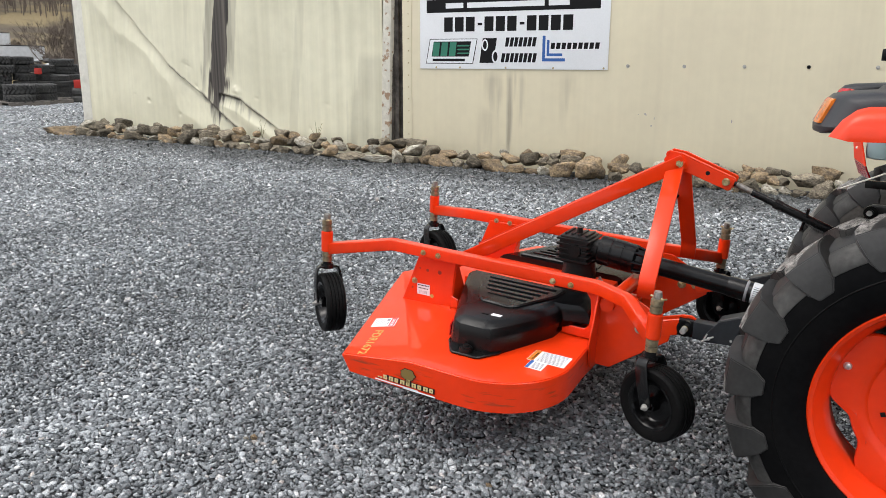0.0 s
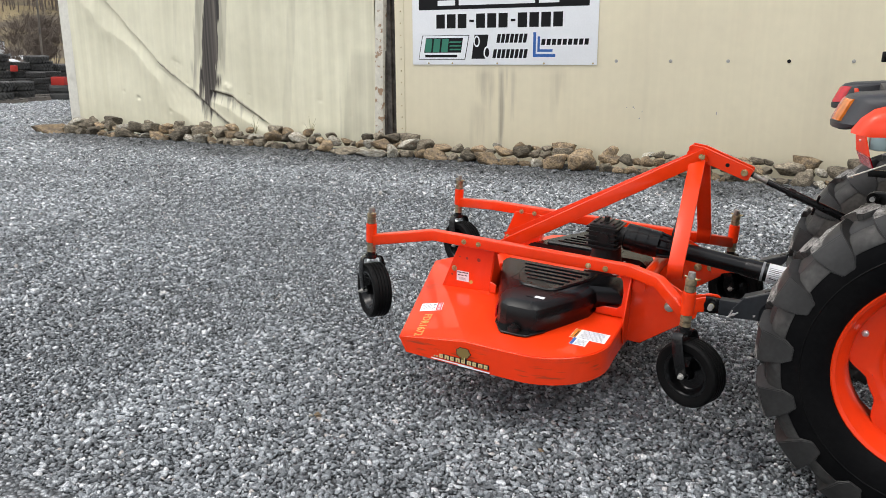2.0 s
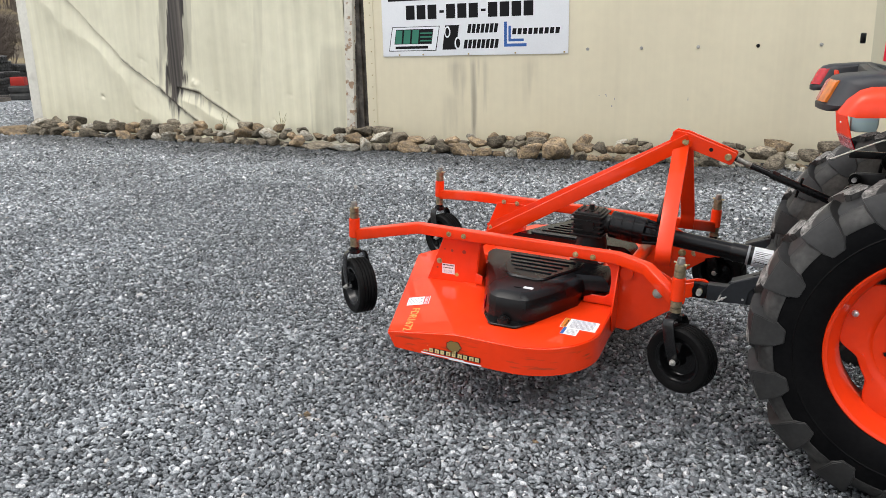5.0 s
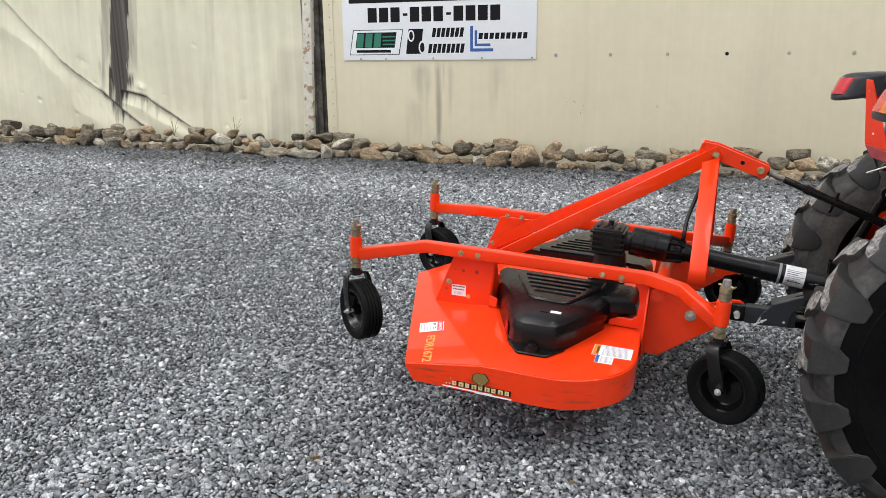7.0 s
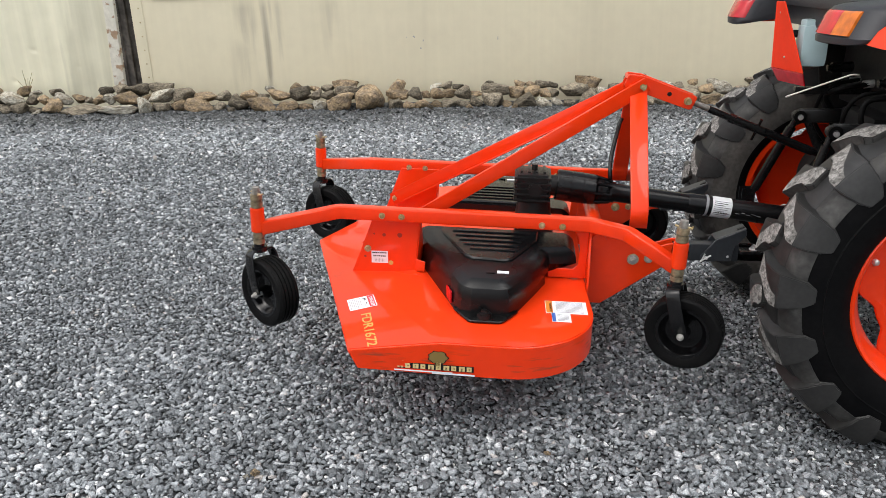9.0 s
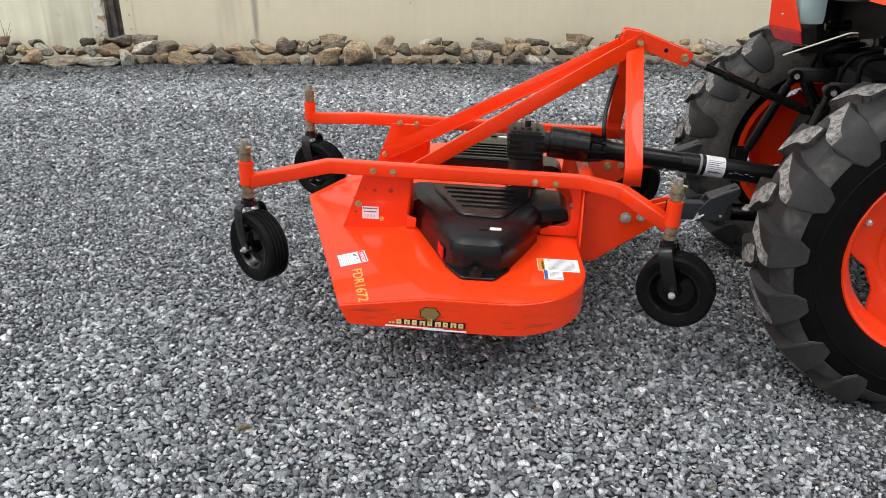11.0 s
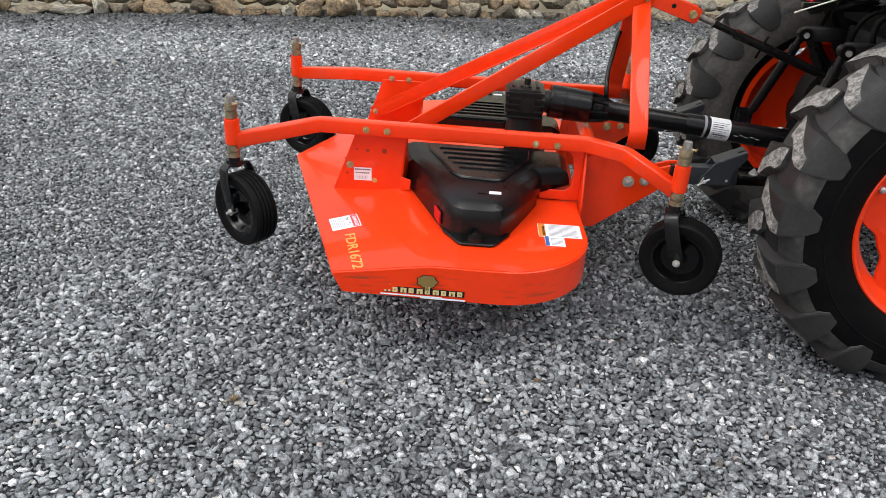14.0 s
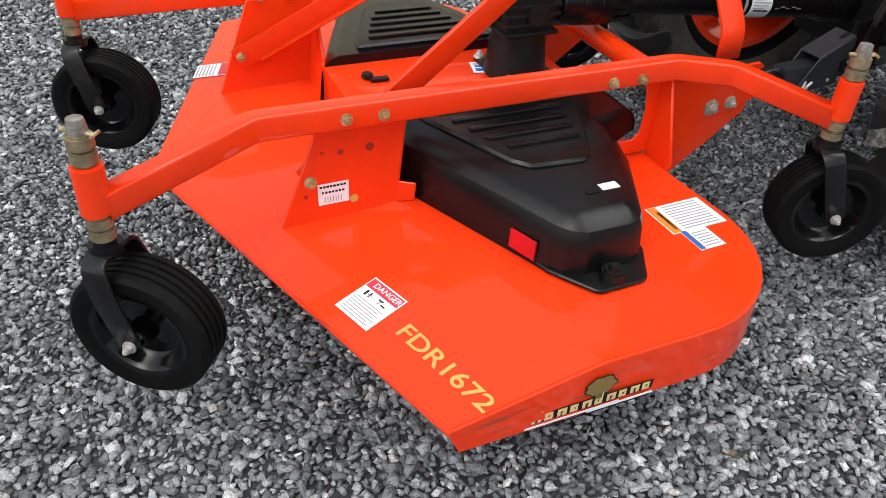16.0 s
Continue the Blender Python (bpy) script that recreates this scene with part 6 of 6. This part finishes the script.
def build_tyre_yard():
    rnd = random.Random(3)
    first = {}
    # place on the ground, radius, width, base height, count
    spots = [(-17.06, 11.68, 0.40, 0.3, 0.03, 2), (-17.22, 12.42, 0.30, 0.28, 0.06, 2), (-17.9, 13.46, 0.24, 0.185, 0.1, 4), (-17.96, 13.9, 0.22, 0.187, 0.1, 4), (-18.9, 12.42, 0.375, 0.258, 0.1, 5), (-18.73, 12.98, 0.30, 0.258, 0.1, 5),
             (-18.68, 13.55, 0.288, 0.258, 0.1, 4), (-18.6, 14.0, 0.355, 0.245, 0.1, 5), (-18.3, 14.6, 0.32, 0.236, 0.1, 4), (-17.84, 11.54, 0.288, 0.258, 0.1, 3), (-19.6, 12.0, 0.375, 0.258, 0.1, 4), (-19.3, 14.7, 0.375, 0.258, 0.1, 4), (-18.0, 15.3, 0.355, 0.245, 0.1, 3)]
    for x, y, r, w, up, n in [(x, y, 0.77 * r, 0.78 * w, up * 0.7, n) for x, y, r, w, up, n in spots]:
        z = ground_z(x, y) + up
        pal = thing("pallet", pose(x, y, ground_z(x, y), 0, 0, rnd.uniform(-15, 15)), "grey weathered wooden pallet under tyres", "pallet", "pallets")
        for i in range(5):
            part("deck_board", box(-0.42, 0.42, -0.45 + 0.2 * i, -0.33 + 0.2 * i, 0.075, 0.1, 0.003), PALLET, pal)
        for k in (-0.38, 0.0, 0.38):
            part("stringer", box(k - 0.04, k + 0.04, -0.45, 0.47, 0.0, 0.075, 0.003), PALLET, pal)
        for i in range(n):
            m = pose(x + rnd.uniform(-0.05, 0.05), y + rnd.uniform(-0.05, 0.05), z + w * (i + 0.5), rnd.uniform(-2, 2), rnd.uniform(-2, 2), rnd.uniform(0, 90))
            if (r, w) not in first:
                first[(r, w)] = build_tyre(r, w)
                first[(r, w)].matrix_world = m
            else:
                copy_thing(first[(r, w)], m)
    for x, y, z, k, yaw in ((-17.62, 12.6, 0.68, 0.25, 10), (-16.9, 13.25, 0.36, 0.6, 30)):
        red = thing("red_crate", pose(x, y, ground_z(x, y) + z, 0, 0, yaw), "faded red plastic crate among the tyres", "crate", "red crates")
        w, d, h = 0.26 * k, 0.2 * k, 0.26 * (0.4 + 0.6 * k)
        part("crate_wall", merged(box(-w, w, -d, -d + 0.03, 0, h, 0.008), box(-w, w, d - 0.03, d, 0, h, 0.008), box(-w, -w + 0.03, -d + 0.03, d - 0.03, 0, h, 0.008), box(w - 0.03, w, -d + 0.03, d - 0.03, 0, h, 0.008)), REDPLASTIC, red)
        part("crate_floor", box(-w + 0.03, w - 0.03, -d + 0.03, d - 0.03, 0.0, 0.02, 0), REDPLASTIC, red)
    under = thing("used_rim_stack", pose(-16.9, 13.25, ground_z(-16.9, 13.25)), "stack of dark tyres under a crate", "tyre", "stacked tyres")
    part("carcass", lathe([(0.12, 0.0), (0.22, 0.0), (0.25, 0.05), (0.25, 0.13), (0.22, 0.18), (0.25, 0.23), (0.25, 0.31), (0.22, 0.36), (0.12, 0.36)], Matrix.Identity(4), 32, True), OLDRUBBER, under)


build_tyre_yard()


def build_trailer(x, y, w, h, yaw):
    z = ground_z(x, y)
    ob = thing("box_trailer", pose(x, y, z, 0, 0, yaw), "white box trailer parked beyond the yard", "trailer")
    part("box_body", box(-w / 2, w / 2, -1.2, 1.2, 0.9, 0.9 + h, 0.05), TRAILERWHITE, ob)
    part("top_rail", box(-w / 2 - 0.02, w / 2 + 0.02, -1.23, 1.23, 0.9 + h - 0.08, 0.92 + h, 0.02), GREYPLASTIC, ob)
    for k in (-0.35, -0.2, 0.3):
        part("wheel", rod((w * k, -1.15, 0.5), (w * k, 1.15, 0.5), 0.5, sides=24), OLDRUBBER, ob)
    part("frame", box(-w / 2, w / 2, -0.5, 0.5, 0.7, 0.9, 0.02), IRON, ob)


build_trailer(-82.0, 57.0, 4.4, 1.5, 52)
build_trailer(-118.0, 75.9, 7.0, 1.9, 52)


def build_tree(x, y, h, seed, stems=1):
    """A bare tree: tapered trunk with limbs that fork into twigs."""
    rnd = random.Random(seed)
    ob = thing("bare_tree", pose(x, y, ground_z(x, y) - 0.1), "leafless grey-brown tree in winter" if h > 5 else "low leafless brown shrub", "tree" if h > 5 else "shrub", "bare trees" if h > 5 else "bare shrubs")
    segs = []

    def grow(p, d, length, r, depth):
        q = p + d * length
        segs.append((p, q, r, r * 0.62, depth))
        if depth == 0:
            return
        for _ in range(rnd.choice((2, 3, 3, 4))):
            nd = (d + Vector((rnd.gauss(0, 0.42), rnd.gauss(0, 0.42), rnd.gauss(0.16, 0.25)))).normalized()
            grow(p.lerp(q, rnd.uniform(0.5, 1.0)), nd, length * rnd.uniform(0.55, 0.85), r * 0.55, depth - 1)

    if stems == 1:
        grow(Vector((0, 0, 0)), Vector((0, 0, 1)), h * 0.28, h * 0.018, 5)
    for i in range(stems if stems > 1 else 0):
        a = 6.283 * (i + rnd.random()) / stems
        lean = rnd.uniform(0.1, 0.75)
        grow(Vector((0.1 * math.cos(a), 0.1 * math.sin(a), 0)), Vector((lean * math.cos(a), lean * math.sin(a), 1)).normalized(), h * 0.33, h * 0.009, 5)
    for name, keep in (("trunk", lambda k: k >= 4), ("crown", lambda k: k < 4)):
        v, f = [], []
        for p, q, r0, r1, k in segs:
            if not keep(k):
                continue
            d = (q - p).normalized()
            s = d.orthogonal().normalized()
            u = d.cross(s)
            b = len(v)
            n = 6 if k > 3 else 3
            for c, r in ((p, max(r0, 0.01)), (q, max(r1, 0.006))):
                v += [tuple(c + (s * math.cos(6.2832 * i / n) + u * math.sin(6.2832 * i / n)) * r) for i in range(n)]
            f += [(b + i, b + (i + 1) % n, b + n + (i + 1) % n, b + n + i) for i in range(n)]
        me = bpy.data.meshes.new(name)
        me.from_pydata(v, [], f)
        me.materials.append(BARK)
        o = new(name, me)
        o.parent = ob


for i, (u, v, h, n) in enumerate(((64.4, 47.6, 6.2, 6), (70, 52.6, 4.6, 4), (71, 55.3, 7, 5), (62, 48.5, 2.6, 6), (66, 52, 3.0, 7), (69, 51, 2.4, 6), (72, 57, 3.6, 7), (86, 60, 4.6, 4), (60, 44.5, 2.2, 5), (75, 59, 7, 5), (66.5, 53.5, 4.8, 6))):
    build_tree(-u, v, h, 40 + i, n)


def build_far_woods():
    """A bare hillside wood: trunks with rising twigs."""
    rnd = random.Random(9)
    v, f = [], []

    def stick(p, q, r0, r1):
        d = (q - p).normalized()
        a = d.orthogonal().normalized()
        b2 = d.cross(a)
        k = len(v)
        for c, r in ((p, r0), (q, r1)):
            v.extend(tuple(c + (a * math.cos(2.0944 * i) + b2 * math.sin(2.0944 * i)) * r) for i in range(3))
        f.extend((k + i, k + (i + 1) % 3, k + 3 + (i + 1) % 3, k + 3 + i) for i in range(3))

    for _ in range(1100):
        ang, far = radians(rnd.uniform(134, 152)), rnd.uniform(212, 330)
        x, y = far * math.cos(ang), far * math.sin(ang)
        h = rnd.uniform(7, 13)
        p = Vector((x, y, ground_z(x, y) - 0.3))
        q = p + Vector((rnd.gauss(0, 0.5), rnd.gauss(0, 0.5), h))
        stick(p, q, 0.17, 0.04)
        for _ in range(16):
            o = p.lerp(q, rnd.uniform(0.3, 0.95))
            stick(o, o + Vector((rnd.gauss(0, 1.1), rnd.gauss(0, 1.1), rnd.uniform(0.8, 3.0))), 0.05, 0.02)
    me = bpy.data.meshes.new("far_woods")
    me.from_pydata(v, [], f)
    me.materials.append(BARK)
    tagged(new("far_woods", me), "bare brown woods on the far hillside", "woods", kind="stuff")


build_far_woods()


def build_scrap():
    rnd = random.Random(5)
    ob = thing("scrap_heap", pose(-60.3, 44.5, ground_z(-60.3, 44.5)), "low heap of white scrap sheets by the trees", "scrap heap")
    for i in range(9):
        w = rnd.uniform(0.2, 0.6)
        part("sheet", box(-w, w, -0.25, 0.25, 0, rnd.uniform(0.06, 0.2), 0.01, pose(rnd.uniform(-1.3, 1.3), rnd.uniform(-1, 1), 0.9 + 0.1 * (i % 4), rnd.uniform(-20, 20), rnd.uniform(-20, 20), rnd.uniform(0, 180))), TRAILERWHITE if i % 3 else OLDRUBBER, ob)
    part("mound", lathe([(0.0, 1.1), (0.8, 0.95), (1.6, 0.5), (2.4, -0.1), (0.0, -0.1)], Matrix.Identity(4), 20), BARK, ob)


build_scrap()

pole = thing("utility_pole", pose(-39.4, 30.65, ground_z(-39.4, 30.65)), "thin brown wooden utility pole at the edge of the yard", "pole")
part("shaft", rod((0, 0, 0), (0.15, 0, 9), 0.06, 0.05), PALLET, pole)


# ---- gravel ----
def build_gravel():
    """Crushed stone, laid piece by piece where it is seen closely and coarser towards the wall."""
    rng = np.random.default_rng(11)
    corners = [(a, b, c) for a in (-1, 1) for b in (-1, 1) for c in (-1, 1)]
    block = np.array(corners, float) * 0.72
    block_f = np.array([(0, 1, 3), (0, 3, 2), (4, 7, 5), (4, 6, 7), (0, 5, 1), (0, 4, 5), (2, 3, 7), (2, 7, 6), (0, 2, 6), (0, 6, 4), (1, 5, 7), (1, 7, 3)])
    # a stone with blunted corners: the cube's corners drawn in, a point over each face
    sides = ((0, 1, 3, 2), (4, 6, 7, 5), (0, 4, 5, 1), (2, 3, 7, 6), (0, 2, 6, 4), (1, 5, 7, 3))
    blunt = np.array([(0.76 * a, 0.76 * b, 0.74 * c) for a, b, c in corners] + [tuple(np.mean([corners[i] for i in f], 0)) for f in sides], float)
    blunt_f = np.array([(f[k], f[(k + 1) % 4], 8 + q) for q, f in enumerate(sides) for k in range(4)])
    # a flat chip seen from afar: four feet and a short ridge
    chip = np.array([(-0.8, -0.7, -0.5), (0.8, -0.7, -0.5), (0.8, 0.7, -0.5), (-0.8, 0.7, -0.5), (-0.45, 0.1, 0.75), (0.45, -0.1, 0.75)], float)
    chip_f = np.array([(0, 1, 5), (0, 5, 4), (1, 2, 5), (2, 3, 4), (2, 4, 5), (3, 0, 4)])
    verts, faces, base = [], [], 0

    def lay(x0, x1, y0, y1, gap, size, shape, tris, holes, tip=0.3, drop=0.0):
        nonlocal base
        gx, gy = np.meshgrid(np.arange(x0, x1, gap), np.arange(y0, y1, gap))
        px = gx.ravel() + (rng.uniform(-0.42, 0.42, gx.size) + 0.5 * (np.round(gy.ravel() / gap) % 2)) * gap
        py = gy.ravel() + rng.uniform(-0.42, 0.42, gx.size) * gap
        for a0, a1, b0, b1 in holes:
            keep = ~((px > a0) & (px < a1) & (py > b0) & (py < b1))
            px, py = px[keep], py[keep]
        n = len(px)
        pz = np.array([ground_z(a, b) for a, b in zip(px, py)])
        s = size * np.exp(rng.normal(0, 0.26, n)).clip(0.55, 1.8)
        dims = np.stack([s * rng.uniform(0.9, 1.4, n), s * rng.uniform(0.75, 1.1, n), s * rng.uniform(0.38, 0.68, n)], 1)
        k = len(shape)
        v = shape[None] * (1 + rng.normal(0, 0.12, (n, k, 1))) + rng.normal(0, 0.25, (n, k, 3))
        v = v * dims[:, None]
        for ang, (i, j) in ((rng.normal(0, tip, n), (1, 2)), (rng.normal(0, tip, n), (0, 2)), (rng.uniform(0, 6.283, n), (0, 1))):
            c, q = np.cos(ang)[:, None], np.sin(ang)[:, None]
            a, b = v[:, :, i].copy(), v[:, :, j].copy()
            v[:, :, i], v[:, :, j] = a * c - b * q, a * q + b * c
        v += np.stack([px, py, pz + 0.5 * s - drop + rng.uniform(-0.003, 0.005, n)], 1)[:, None]
        verts.append(v.reshape(-1, 3))
        faces.append((tris[None] + (base + np.arange(n) * k)[:, None, None]).reshape(-1, 3))
        base += n * k

    close, near, mid, yard = (-2.9, -0.1, 1.3, 3.2), (-3.6, 0.6, 1.3, 4.4), (-6.0, 2.2, 1.3, 6.5), (-9.0, 2.6, 1.3, 8.5)
    lay(*close, 0.0158, 0.0081, blunt, blunt_f, (), 0.45)
    lay(*near, 0.0158, 0.0078, block, block_f, (close,), 0.5)
    lay(*near, 0.0205, 0.0092, block, block_f, (), 0.6, 0.024)
    lay(*mid, 0.0195, 0.0098, block, block_f, (near,), 0.45)
    lay(*yard, 0.0195, 0.0126, chip, chip_f, (mid,), 0.4)
    lay(-12.6, -9.0, 4.5, 9.5, 0.027, 0.017, chip, chip_f, ())
    lay(-19.5, -12.6, 7.5, 14.5, 0.031, 0.018, chip, chip_f, ())
    v, f = np.concatenate(verts), np.concatenate(faces)
    me = bpy.data.meshes.new("gravel")
    me.vertices.add(len(v))
    me.vertices.foreach_set("co", v.astype(np.float32).ravel())
    me.loops.add(f.size)
    me.loops.foreach_set("vertex_index", f.astype(np.int32).ravel())
    me.polygons.add(len(f))
    me.polygons.foreach_set("loop_start", np.arange(0, f.size, 3, dtype=np.int32))
    me.update(calc_edges=True)
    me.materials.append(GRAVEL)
    return tagged(new("gravel", me), "loose crushed grey limestone gravel", "gravel", kind="stuff")


build_gravel()


def build_loose_stones():
    """The few odd stones that stand out on the gravel."""
    for x, y, up, size, seed, mat, label in ((-1.949, 2.185, 0.016, (0.034, 0.026, 0.026), 71, ROCKTAN, "small brown stone lying on grey gravel"), (-1.972, 2.165, 0.012, (0.026, 0.018, 0.02), 72, ROCKPALE, "pale chip of stone on grey gravel"), (-0.975, 2.335, 0.012, (0.024, 0.018, 0.016), 73, ROCKTAN, "small brown stone lying on grey gravel"), (-0.487, 1.948, 0.013, (0.036, 0.022, 0.02), 74, ROCKPALE, "pale chip of stone on grey gravel")):
        me = stone_mesh(seed)
        me.materials.append(mat)
        ob = tagged(new("stone", me), label, "stone", "odd stones on the gravel")
        ob.matrix_world = pose(x, y, ground_z(x, y) + up, 8, -6, 25 * seed) @ Matrix.Diagonal((*size, 1))


build_loose_stones()
